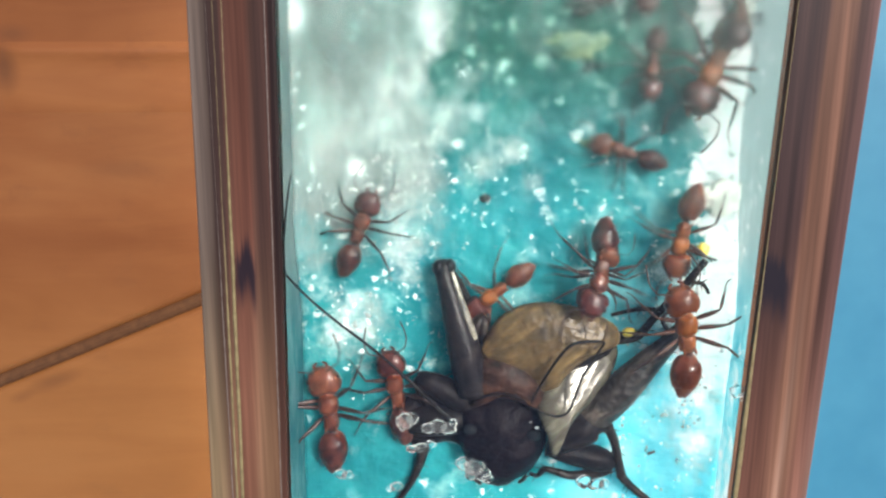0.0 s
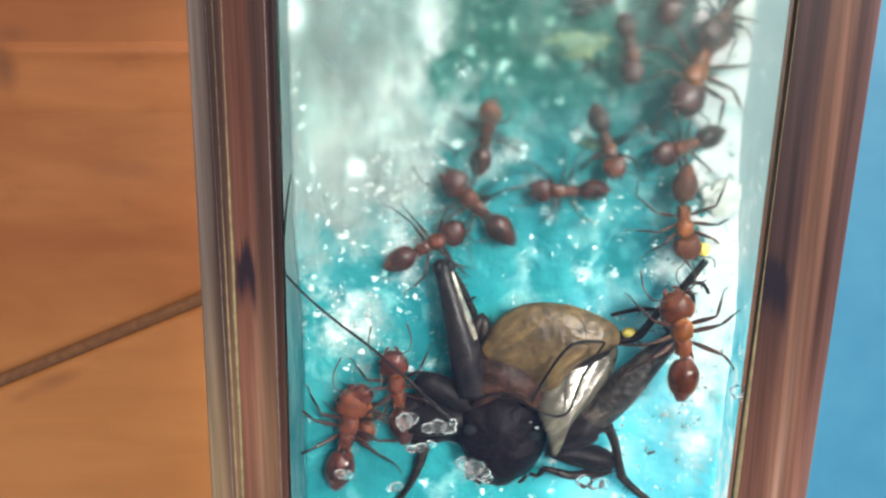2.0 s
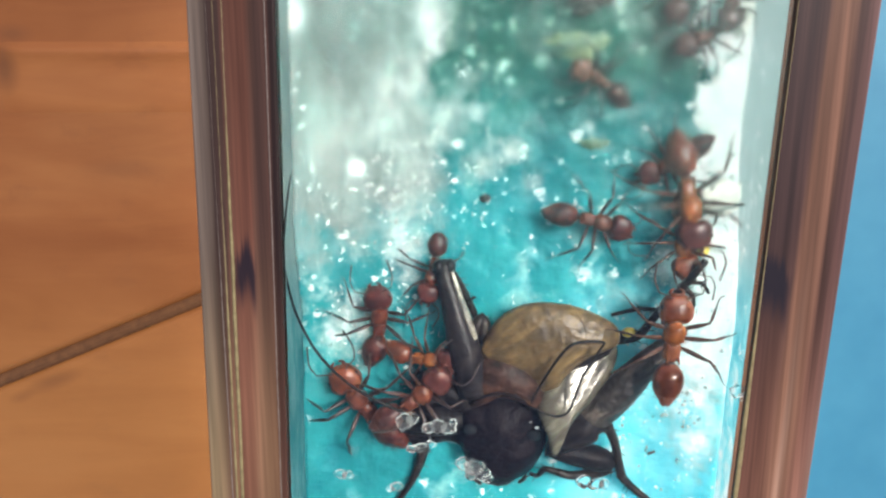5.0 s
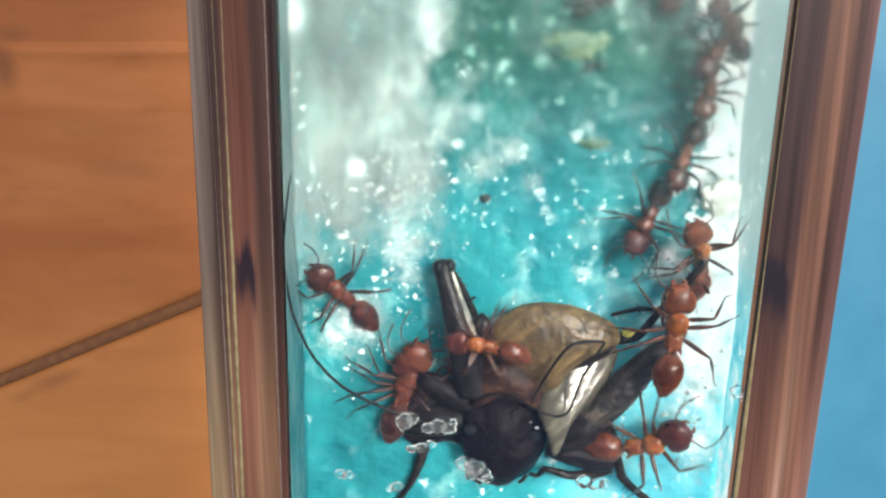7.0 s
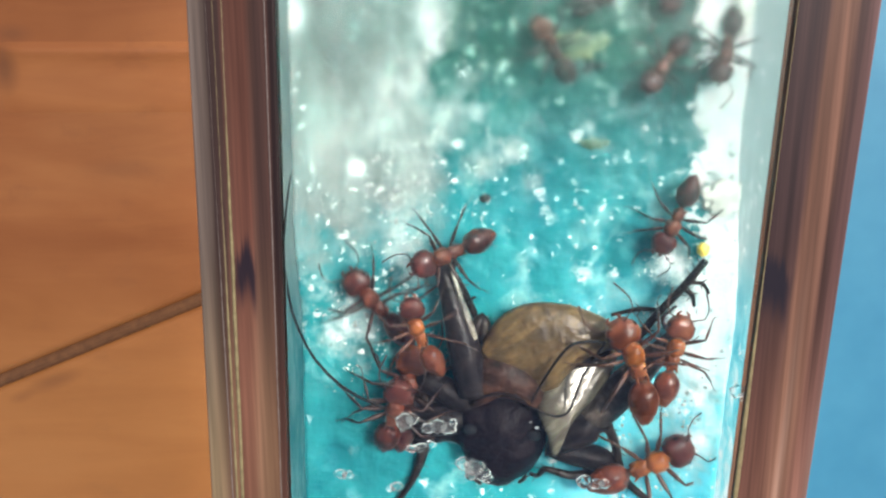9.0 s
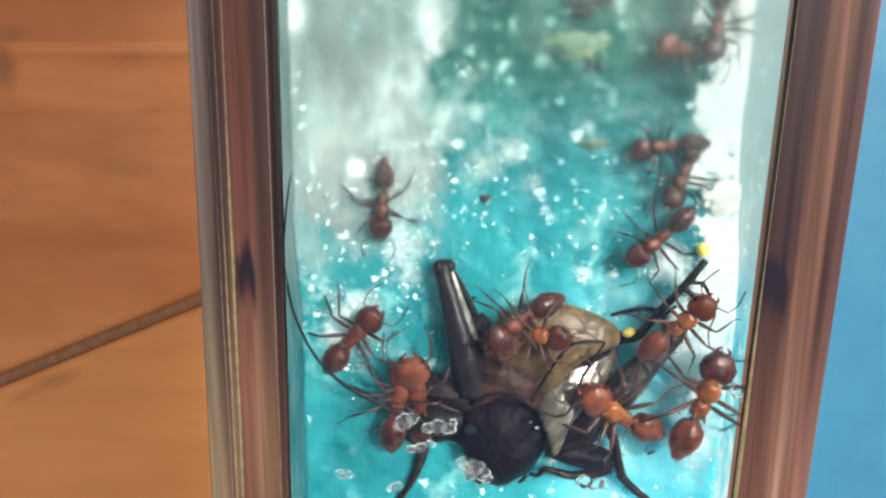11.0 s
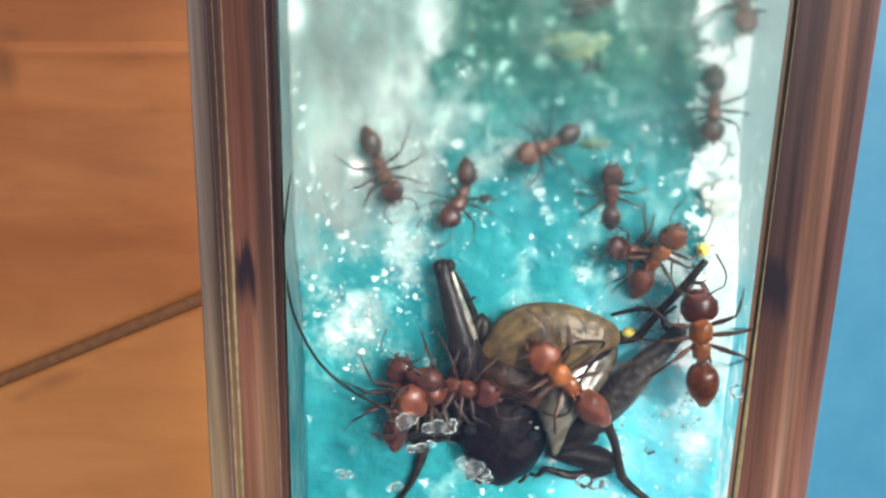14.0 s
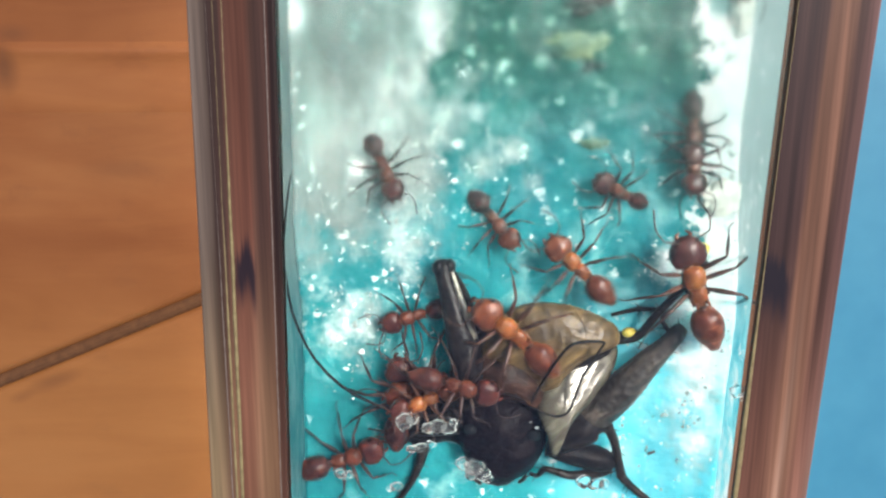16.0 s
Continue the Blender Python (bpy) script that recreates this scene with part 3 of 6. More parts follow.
def spline(pts, per=5):
    """Catmull-Rom points through pts."""
    pts = [Vector(p) for p in pts]
    out = []
    for i in range(len(pts) - 1):
        p0, p1, p2, p3 = pts[max(i - 1, 0)], pts[i], pts[i + 1], pts[min(i + 2, len(pts) - 1)]
        for k in range(per):
            t = k / per
            out.append(0.5 * (2 * p1 + (p2 - p0) * t + (2 * p0 - 5 * p1 + 4 * p2 - p3) * t * t + (3 * p1 - p0 - 3 * p2 + p3) * t ** 3))
    return out + [pts[-1]]


def taper(r0, r1, n):
    return [r0 + (r1 - r0) * i / (n - 1) for i in range(n)]


def empty(name, place=(0, 0, 0)):
    ob = new(name)
    ob.location = place
    ob.empty_display_size = 0.002
    return ob


# ---------------------------------------------------------------- table and surroundings
def build_table():
    # two boards with a slanting open joint between them, one sheet below
    a, b = at_pixel(-60, 700, 0), at_pixel(420, 505, 0)
    d = (b - a).normalized()
    nrm = Vector((-d.y, d.x, 0))
    far = 0.6
    base = empty("ground")
    tagged(base, "orange-brown oiled wooden table top with a slanting open joint", "table top", kind="structure")
    for s, nm in ((1, "board"), (-1, "board")):
        bm = bmesh.new()
        p0, p1 = a - d * far + nrm * s * 0.00058, a + d * far + nrm * s * 0.00058
        q = [p0, p1, p1 + nrm * s * far, p0 + nrm * s * far]
        top = [bm.verts.new((p.x, p.y, 0)) for p in q]
        bot = [bm.verts.new((p.x, p.y, -0.02)) for p in q]
        bm.faces.new(top)
        bm.faces.new(bot[::-1])
        for i in range(4):
            bm.faces.new((top[i], top[(i + 1) % 4], bot[(i + 1) % 4], bot[i]))
        bevel_all(bm, 0.0014, 6)
        part(nm, bm, M_WOOD, base, smooth_shade=False)
    bm = bmesh.new()
    box_bm(bm, -0.45, 0.45, -0.45, 0.45, -0.022, -0.0205)
    groove = [a - d * far, a + d * far]
    tube(bm, [Vector((q.x, q.y, -0.00095)) for q in groove], [0.0009, 0.0009], 12)
    part("underlay", bm, M_GAP, base, smooth_shade=False)
    # a worn strip, let in a little proud of the boards, its edges rubbed round
    p, q = at_pixel(14, 204, 0), at_pixel(14, 82, 0)
    bm = bmesh.new()
    cols = []
    for x, lift in ((p.x - 0.0006, 0), (p.x + 0.0004, 0.5), (p.x + 0.0012, 1.1), (p.x + 0.0028, 1.25), (p.x + 0.0048, 1), (-0.0275, 1)):
        prof = [(-0.03, -0.1), (0.04, 0.02), (0.12, 0.12), (0.22, 0.18), (0.40, 0.20), (0.60, 0.22), (0.76, 0.27), (0.84, 0.42), (0.90, 0.55), (0.95, 0.52), (1.0, 0.28), (1.05, 0.06), (1.09, -0.05)]
        cols.append([bm.verts.new((x, p.y + (q.y - p.y) * f, h * lift * MM - 0.00002)) for f, h in prof])
    for c0, c1 in zip(cols, cols[1:]):
        for k in range(len(c0) - 1):
            bm.faces.new((c0[k], c1[k], c1[k + 1], c0[k + 1]))
    part("inlay_strip", bm, M_BATTEN, base, "worn paler wooden strip let into the table")
    # blue mat beside the box
    bm = bmesh.new()
    box_bm(bm, X_R + WALL + 0.0006, 0.15, -0.10, 0.11, 0.0, 0.0012, BOX)
    bevel_all(bm, 0.0003, 2)
    tagged(part("mat", bm, M_BLUE), "smooth sky-blue plastic mat on the wooden table", "mat")


# ---------------------------------------------------------------- the acrylic box
def skewed(bm):
    """Lay the faces built at the right-hand wall's nominal place onto the skewed ones fitted to the camera's view."""
    back = BOX.inverted()
    for v in bm.verts:
        p = back @ v.co
        if p.x > X_R - 0.001:
            f = (p.x - X_R) / WALL
            p.x = inner_r(p.y) * (1 - f) + outer_r(p.y) * f
            v.co = BOX @ p
    return bm


def build_box():
    base = empty("ant_box")
    tagged(base, "clear thick-walled acrylic ant box lying on the wooden table", "ant box")
    for nm, x0, x1 in (("side_wall", X_L - WALL, X_L), ("side_wall", X_R, X_R + WALL)):
        bm = bmesh.new()
        box_bm(bm, x0, x1, Y_0, Y_1, 0.0014, RIM - 0.0021, BOX)
        w = part(nm, skewed(bm), M_ACRYL, base, "thick clear acrylic side wall", smooth_shade=False)
        w.visible_shadow = False
        # strip added under the wall, painted with the same reflections
        bm = bmesh.new()
        box_bm(bm, x0 + 0.00003, x1 - 0.00003, Y_0, Y_1, 0.0, 0.0014, BOX)
        part("foot_strip", skewed(bm), M_FOOT_L if x1 == X_L else M_FOOT_R, base, "added strip under the wall with painted brown reflection streaks", smooth_shade=False)
        # opaque band painted with the acrylic's reflections; it casts no shadow
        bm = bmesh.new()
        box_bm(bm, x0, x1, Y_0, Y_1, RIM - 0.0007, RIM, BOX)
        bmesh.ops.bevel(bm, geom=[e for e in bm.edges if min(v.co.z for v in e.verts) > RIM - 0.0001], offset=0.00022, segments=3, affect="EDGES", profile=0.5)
        part("edge_band", skewed(bm), M_FOOT_L if x1 == X_L else M_FOOT_R, base, "opaque acrylic edge band with painted brown reflection streaks", smooth_shade=False).visible_shadow = False
        bm = bmesh.new()
        xi = x1 + 0.00002 if x1 == X_L else x0 - 0.00002
        box_bm(bm, min(xi, xi + (0.00003 if x1 == X_L else -0.00003)), max(xi, xi + (0.00003 if x1 == X_L else -0.00003)), Y_0 + 0.006, Y_1 - 0.006, 0.0014, RIM - 0.0021, BOX)
        f = part("wet_film", skewed(bm), M_FILM_L if x1 == X_L else M_FILM_R, base, "milky wet film on the wall's inner side, its brightness painted in", smooth_shade=False)
        f.visible_shadow = False
    for nm, y0, y1 in (("end_wall", Y_0, Y_0 + 0.005), ("end_wall", Y_1 - 0.005, Y_1)):
        bm = bmesh.new()
        box_bm(bm, X_L + 0.0001, X_R - 0.0001, y0, y1, 0.0014, RIM - 0.0021, BOX)
        w = part(nm, skewed(bm), M_ACRYL, base, smooth_shade=False)
        w.visible_shadow = False
    bm = bmesh.new()
    box_bm(bm, X_L + 0.0001, X_R - 0.0001, Y_0 + 0.0052, Y_1 - 0.0052, 0.0, 0.0012, BOX)
    part("floor_plate", skewed(bm), M_BLUE, base, smooth_shade=False)
    bm = bmesh.new()
    box_bm(bm, X_L - 0.005, X_R + 0.005, Y_0, Y_1, RIM - 0.0020, RIM - 0.0007, BOX)
    w = part("cover_pane", skewed(bm), M_PANE, base, "clear cover pane wet with condensation", smooth_shade=False)
    w.visible_shadow = False


def build_edge_lines():
    """Reflections in the acrylic, built as coloured lines: threads along one wall's edge, a bead along the other one's.
    """
    # lines refracted inside the acrylic, laid on its edge as coloured threads
    for u0, u1, thick, start in ((389, 431, 0.00022, 0.12), (373, 421, 0.00014, 0.3), (361, 414, 0.00006, 0.3), (466, 499, 0.00006, -0.5)):
        a, b = at_pixel(u0, -30, RIM), at_pixel(u1, 900, RIM)
        bm = bmesh.new()
        pts = [a.lerp(b, i / 60) + Vector((0.00004 * noise.noise(Vector((i * 0.15, u0, 0))), 0, 0)) for i in range(61)]
        tube(bm, pts, [thick * (0.2 + 0.8 * smooth(start, start + 0.4, i / 60)) * (0.85 + 0.4 * noise.noise(Vector((i * 0.6, u0, 0)))) for i in range(61)], 6)
        for v in bm.verts:
            v.co.z = RIM + max(0.0, (v.co.z - RIM) * 0.35) + 0.00001
        tagged(part("edge_line", bm, M_LINE if thick > 0.0001 else M_HAZE), "thin yellow line painted for a reflection in the acrylic wall" if thick > 0.0001 else "fine pale line painted for a reflection in the acrylic wall", "glue line", "glue lines on the walls").visible_shadow = False
    bm = bmesh.new()
    pts = [BOX @ Vector((inner_r(y) + 0.00012, y, RIM)) for y in [0.050 - 0.102 * i / 60 for i in range(61)]]
    tube(bm, pts, [0.00004 + 0.00026 * smooth(0.45, 0.72, i / 60) * (0.9 + 0.3 * noise.noise(Vector((i * 0.7, 3, 0)))) for i in range(61)], 8)
    for v in bm.verts:
        v.co.z = RIM + max(-0.0002, (v.co.z - RIM) * 0.5) + 0.00001
    tagged(part("edge_line", bm, M_LINE), "yellow bead added for the bright inner edge of the acrylic wall", "glue line", "glue lines on the walls").visible_shadow = False


def build_gel():
    nx, ny = 150, 300
    bm = bmesh.new()
    x0, y0, y1 = X_L + 0.00008, Y_0 + 0.0053, Y_1 - 0.0053
    rows = []
    for j in range(ny + 1):
        row = []
        for i in range(nx + 1):
            y = y0 + (y1 - y0) * j / ny
            p = BOX @ Vector((x0 + (inner_r(y) - 0.00008 - x0) * i / nx, y, 0))
            row.append(bm.verts.new((p.x, p.y, gel_height(p.x, p.y))))
        rows.append(row)
    for j in range(ny):
        for i in range(nx):
            bm.faces.new((rows[j][i], rows[j][i + 1], rows[j + 1][i + 1], rows[j + 1][i]))
    edge = [rows[0][i] for i in range(nx + 1)] + [rows[j][nx] for j in range(1, ny + 1)] + [rows[ny][i] for i in range(nx - 1, -1, -1)] + [rows[j][0] for j in range(ny - 1, 0, -1)]
    low = [bm.verts.new((v.co.x, v.co.y, 0.0013)) for v in edge]
    for i in range(len(edge)):
        k = (i + 1) % len(edge)
        bm.faces.new((edge[k], edge[i], low[i], low[k]))
    bm.faces.new(low[::-1])
    tagged(part("gel", bm, M_GEL), "translucent turquoise ant gel, whitish film with sunlight and glare painted in", "gel", kind="structure")


build_table()
build_box()
build_gel()
build_edge_lines()


# ---------------------------------------------------------------- the dead cricket
PX = 0.058 * MM        # one pixel of the camera's view at the cricket's height


def dome(bm, outline, z, up, down, per=5, rings=7, shift=(0.5, 0.5), ripple=0.0):
    """A closed pillow over a rounded outline of pixel positions in the camera's view: z its seam, up and down its
    heights in mm.
    """
    pts = [at_pixel(u, v, z) for u, v in outline]
    ring = spline(pts[-2:] + pts + pts[:2], per)[2 * per:-2 * per + 1][:-1]
    ring = ring[:len(pts) * per]
    lo = Vector((min(p.x for p in ring), min(p.y for p in ring), z))
    hi = Vector((max(p.x for p in ring), max(p.y for p in ring), z))
    c = Vector((lo.x + (hi.x - lo.x) * shift[0], lo.y + (hi.y - lo.y) * shift[1], z))
    rows = []
    for k in range(-rings + 1, rings):
        a = math.pi / 2 * k / rings
        h = (up if k > 0 else down) * MM * math.sin(a)
        row = []
        for p in ring:
            q = c + (p - c) * math.cos(a)
            q.z += h + ripple * MM * noise.noise(q * 900) * math.cos(a) ** 0.5
            row.append(bm.verts.new(q))
        rows.append(row)
    n = len(ring)
    for r0, r1 in zip(rows, rows[1:]):
        for k in range(n):
            bm.faces.new((r0[k], r0[(k + 1) % n], r1[(k + 1) % n], r1[k]))
    for row, h in ((rows[0], -down), (rows[-1], up)):
        tip = bm.verts.new(c + Vector((0, 0, h * MM)))
        for k in range(n):
            bm.faces.new((row[k], row[(k + 1) % n], tip))


def limb(bm, rows, per=5, n=10, spines=0, seed=1):
    """A leg segment through rows of (u, v in pixels, z in mm over the gel, radius in pixels), with fine spines."""
    pts = spline([at_pixel(u, v, GEL + z * MM) for u, v, z, r in rows], per)
    rad = [p.x for p in spline([(r * PX, 0, 0) for u, v, z, r in rows], per)]
    tube(bm, pts, rad, n)
    rnd = random.Random(seed)
    for k in range(spines):
        i = rnd.randrange(1, len(pts) - 1)
        d = (pts[i + 1] - pts[i - 1]).normalized()
        side = d.cross(Vector((0, 0, 1))).normalized() * rnd.choice((-1, 1))
        tip = pts[i] + side * (rad[i] + 0.55 * MM) + d * 0.4 * MM + Vector((0, 0, rnd.uniform(-0.2, 0.3) * MM))
        tube(bm, [pts[i] + side * rad[i] * 0.8, tip], [0.09 * MM, 0.02 * MM], 4)


def build_cricket():
    base = empty("cricket", at_pixel(950, 690, GEL))
    tagged(base, "dead dark field cricket with gold-brown wings on the blue gel", "cricket")

    def piece(name, bm, mat, label="", parent=None):
        ob = part(name, bm, mat, parent or base, label)
        bpy.context.view_layer.update()
        ob.matrix_parent_inverse = base.matrix_world.inverted() if parent is None else ob.matrix_parent_inverse
        return ob

    bm = bmesh.new()
    dome(bm, [(850, 640), (880, 575), (940, 545), (1010, 548), (1075, 585), (1080, 630), (1040, 690), (985, 755), (920, 760), (860, 710)], 0.0106, 2.2, 1.6)
    piece("abdomen", bm, M_CHITIN)
    bm = bmesh.new()
    dome(bm, [(850, 625), (862, 588), (888, 556), (930, 536), (985, 534), (1040, 548), (1086, 572), (1096, 598), (1082, 610), (1042, 626), (1004, 656), (978, 692), (944, 694), (910, 660), (878, 648)], 0.0120, 2.2, 1.0, ripple=0.13, shift=(0.56, 0.45))
    wing = piece("forewing", bm, M_WING, "translucent gold-brown forewing")
    bm = bmesh.new()
    dome(bm, [(946, 712), (964, 674), (1002, 636), (1043, 610), (1075, 602), (1097, 620), (1088, 652), (1056, 690), (1004, 738), (974, 784), (962, 752)], 0.0121, 1.2, 1.4, ripple=0.16, shift=(0.42, 0.40))
    mid = at_pixel(1000, 715, 0.0119)
    for v in bm.verts:                      # the panel leans towards the tail
        v.co.z += 0.0012 - 0.30 * (v.co.y - mid.y) - 0.14 * (v.co.x - mid.x)
    piece("side_wing", bm, M_SIDE, "glossy pale gold folded side of the wing")
    for k, rows in enumerate((((872, 600), (915, 576), (975, 570), (1060, 592)), ((866, 620), (910, 606), (965, 606), (1040, 625)), ((905, 545), (935, 580), (945, 620), (940, 655)), ((960, 536), (985, 575), (992, 620), (985, 660)), ((1020, 545), (1035, 580), (1035, 620), (1018, 650)), ((960, 760), (990, 715), (1040, 672), (1085, 640)), ((955, 735), (985, 700), (1030, 665), (1075, 632)))):
        bm = bmesh.new()
        pts = spline([at_pixel(u, v, 0.0136) for u, v in rows], 6)
        for p in pts:                       # lay the vein on the wing
            p.z = 0.0120 + 0.0022 * max(0.15, 1 - ((p.x - at_pixel(975, 620, 0.0136).x) / 0.0078) ** 2 - ((p.y - at_pixel(975, 620, 0.0136).y) / 0.0060) ** 2) ** 0.5
        tube(bm, pts, taper(0.05 * MM, 0.03 * MM, len(pts)), 5)
        piece("wing_vein", bm, M_WING)
    bm = bmesh.new()
    dome(bm, [(826, 690), (834, 652), (850, 630), (888, 624), (928, 634), (962, 672), (974, 706), (956, 722), (930, 710), (888, 698), (850, 704), (832, 716)], 0.0122, 2.2, 1.2, ripple=0.2)
    piece("pronotum", bm, M_PRON, "dark red-brown shield behind the head")
    bm = bmesh.new()
    pts = spline([at_pixel(u, v, z) for u, v, z in ((832, 712, 0.0125), (850, 702, 0.0138), (889, 694, 0.0146), (930, 706, 0.0140), (958, 724, 0.0127))], 5)
    tube(bm, pts, [0.2 * MM] * len(pts), 6)
    piece("collar", bm, M_CHITIN, "raised black rim of the shield")
    # head with eyes, mouthparts and palps
    bm = bmesh.new()
    dome(bm, [(818, 716), (846, 702), (888, 694), (932, 706), (958, 734), (966, 770), (954, 802), (932, 832), (898, 848), (858, 842), (828, 812), (810, 766)], 0.0113, 2.5, 2.0, per=6, rings=14, shift=(0.48, 0.5))
    for v in bm.verts:                      # brows, cheeks and dents
        v.co.z += (0.5 * noise.noise(v.co * 330) + 0.16 * noise.noise(v.co * 900) + 0.07 * noise.noise(v.co * 2600)) * MM
    head = piece("head", bm, M_HEADC, "glossy black rounded head")
    for u, v, r in ((944, 766, 15), (832, 756, 14)):
        bm = bmesh.new()
        blob(bm, at_pixel(u, v, 0.0131), (r * PX, r * 0.8 * PX, r * 0.8 * PX), 14, 10)
        piece("eye", bm, M_EYE)
    bm = bmesh.new()
    blob(bm, at_pixel(880, 832, 0.0104), (2.5 * MM, 1.6 * MM, 1.5 * MM), 18, 12, 0.12, 3)
    piece("mouthparts", bm, M_CHITIN)
    for rows in ([(915, 815, 2.0, 6), (928, 838, 1.8, 5), (918, 850, 1.2, 4)], [(850, 825, 2.0, 6), (838, 840, 1.6, 5), (850, 852, 1.0, 4)]):
        bm = bmesh.new()
        limb(bm, rows, 4, 7)
        piece("palp", bm, M_LEG)
    # highlights on the head, added as small whitish blobs
    for u, v, z, r in ((949, 754, 13.4, 4), (953, 768, 13.0, 3), (938, 744, 13.7, 2.5)):
        bm = bmesh.new()
        blob(bm, at_pixel(u, v, z * MM), (r * PX, r * 0.7 * PX, r * 0.6 * PX), 8, 6, 0.7, 2.0)
        piece("wet_spot", bm, M_GLINT, "small pale blob standing in for a glint")
    bm = bmesh.new()
    dome(bm, [(704, 716), (742, 690), (800, 692), (850, 715), (850, 800), (800, 776), (748, 786), (712, 768)], 0.0096, 1.4, 1.0, ripple=0.3)
    piece("chest", bm, M_CHITIN, "black chest with the leg joints")
    # hind legs
    bm = bmesh.new()
    limb(bm, [(842, 690, 3.6, 34), (828, 640, 3.7, 34), (815, 590, 3.5, 29), (804, 548, 3.1, 24), (795, 515, 2.7, 20), (788, 490, 2.3, 18), (785, 472, 2.0, 19), (784, 458, 1.7, 12)], 5, 16)
    blob(bm, at_pixel(776, 472, GEL + 2.3 * MM), (12 * PX, 16 * PX, 15 * PX), 12, 9, 0.2, 2.5)
    blob(bm, at_pixel(797, 470, GEL + 2.3 * MM), (11 * PX, 15 * PX, 15 * PX), 12, 9, 0.2, 2.5)
    thigh = piece("hind_femur", bm, M_SHINY, "glossy black hind thigh standing up")
    bm = bmesh.new()                        # pale strip added for the highlight along the thigh
    pts = spline([at_pixel(u, v, GEL + z * MM) for u, v, z in ((800, 480, 3.0), (809, 508, 3.4), (820, 542, 4.0), (831, 572, 4.3), (841, 598, 4.4))], 5)
    tube(bm, pts, [0.00056 * (0.45 + 0.55 * i / (len(pts) - 1)) * math.sin(math.pi * (0.12 + 0.80 * i / (len(pts) - 1))) ** 0.5 for i in range(len(pts))], 8)
    piece("thigh_sheen", bm, M_THIGH_SHEEN, "pale strip painted as the silvery highlight on the thigh")
    for rows in ([(838, 585, 2.5, 14), (852, 560, 2.4, 11), (858, 590, 2.4, 16), (866, 622, 2.4, 14)], [(818, 545, 2.6, 3), (834, 528, 2.9, 3), (842, 524, 3.0, 2)]):
        bm = bmesh.new()
        limb(bm, rows, 4, 8)
        piece("spur", bm, M_LEG)
    bm = bmesh.new()
    limb(bm, [(790, 470, 1.6, 9), (815, 505, 1.4, 8), (838, 550, 1.1, 7), (858, 600, 0.8, 6)], 4, 8, 12, 3)
    piece("hind_tibia", bm, M_LEG)
    bm = bmesh.new()
    limb(bm, [(985, 790, 0.8, 14), (1012, 765, 1.6, 26), (1052, 730, 2.4, 34), (1098, 686, 3.0, 34), (1142, 642, 3.3, 26), (1180, 606, 3.7, 18), (1196, 588, 3.8, 17), (1206, 578, 3.6, 12)], 5, 16, 26, 5)
    piece("hind_femur", bm, M_FEMUR, "grey-black hairy hind thigh")
    bm = bmesh.new()
    limb(bm, [(1098, 600, 2.0, 8), (1128, 592, 2.6, 9), (1160, 555, 3.8, 8), (1205, 508, 5.2, 8), (1246, 460, 6.6, 7)], 5, 8, 16, 7)
    piece("hind_tibia", bm, M_LEG)
    for rows in ([(1205, 508, 5.2, 5), (1222, 520, 5.2, 5), (1226, 540, 5.0, 3)], [(1215, 500, 5.3, 4), (1240, 500, 5.6, 4), (1252, 518, 5.6, 3)], [(1168, 548, 3.0, 5), (1130, 545, 2.2, 5), (1080, 556, 1.6, 4)], [(1185, 590, 3.6, 4), (1170, 562, 3.0, 4), (1195, 540, 2.6, 3)]):
        bm = bmesh.new()
        limb(bm, rows, 4, 6, 3, 9)
        piece("spur", bm, M_LEG)
    # middle and fore legs
    for name, rows in (
        ("fore_femur", [(968, 786, 2.0, 20), (1010, 798, 2.2, 24), (1055, 808, 2.2, 26), (1080, 815, 2.0, 18)]),
        ("fore_tibia", [(1078, 822, 2.0, 13), (1055, 832, 2.0, 12), (1012, 838, 2.0, 9), (985, 832, 2.0, 8)]),
        ("fore_tarsus", [(985, 832, 2.0, 7), (964, 827, 1.9, 6), (950, 838, 1.7, 5), (936, 834, 1.5, 4)]),
        ("middle_femur", [(985, 772, 2.2, 34), (1030, 752, 2.4, 38), (1056, 744, 2.6, 28), (1076, 750, 2.8, 14)]),
        ("middle_tibia", [(1074, 752, 2.8, 11), (1086, 780, 2.7, 9), (1093, 815, 2.5, 9), (1098, 840, 2.3, 10)]),
        ("middle_tarsus", [(1098, 840, 2.3, 9), (1118, 860, 2.2, 8), (1144, 878, 2.1, 7), (1188, 884, 2.0, 5)]),
        ("fore_femur", [(832, 712, 2.2, 28), (792, 690, 2.4, 27), (756, 672, 2.3, 21), (738, 666, 2.1, 13)]),
        ("fore_tibia", [(740, 668, 1.8, 12), (752, 705, 1.6, 12), (762, 738, 1.4, 11)]),
        ("middle_femur", [(820, 738, 2.0, 30), (776, 738, 2.0, 34), (735, 742, 1.8, 28), (706, 750, 1.4, 16)]),
        ("middle_tibia", [(760, 760, 1.5, 13), (750, 790, 1.2, 12), (742, 820, 0.9, 10)]),
        ("middle_tarsus", [(742, 820, 0.9, 9), (728, 850, 0.7, 7), (700, 890, 0.5, 5)]),
    ):
        bm = bmesh.new()
        limb(bm, rows, 5, 12, 6 if "tibia" in name or "tarsus" in name else 0, len(rows) + int(rows[0][0]))
        piece(name, bm, M_LEG if "fem" not in name else M_CHITIN)
    for rows in ([(1102, 587, 3.2, 7), (1110, 586, 3.5, 10), (1119, 583, 3.3, 6)],):
        bm = bmesh.new()
        limb(bm, rows, 5, 9)
        piece("cercus", bm, M_YOLK, "small yellow spot at the tail end")
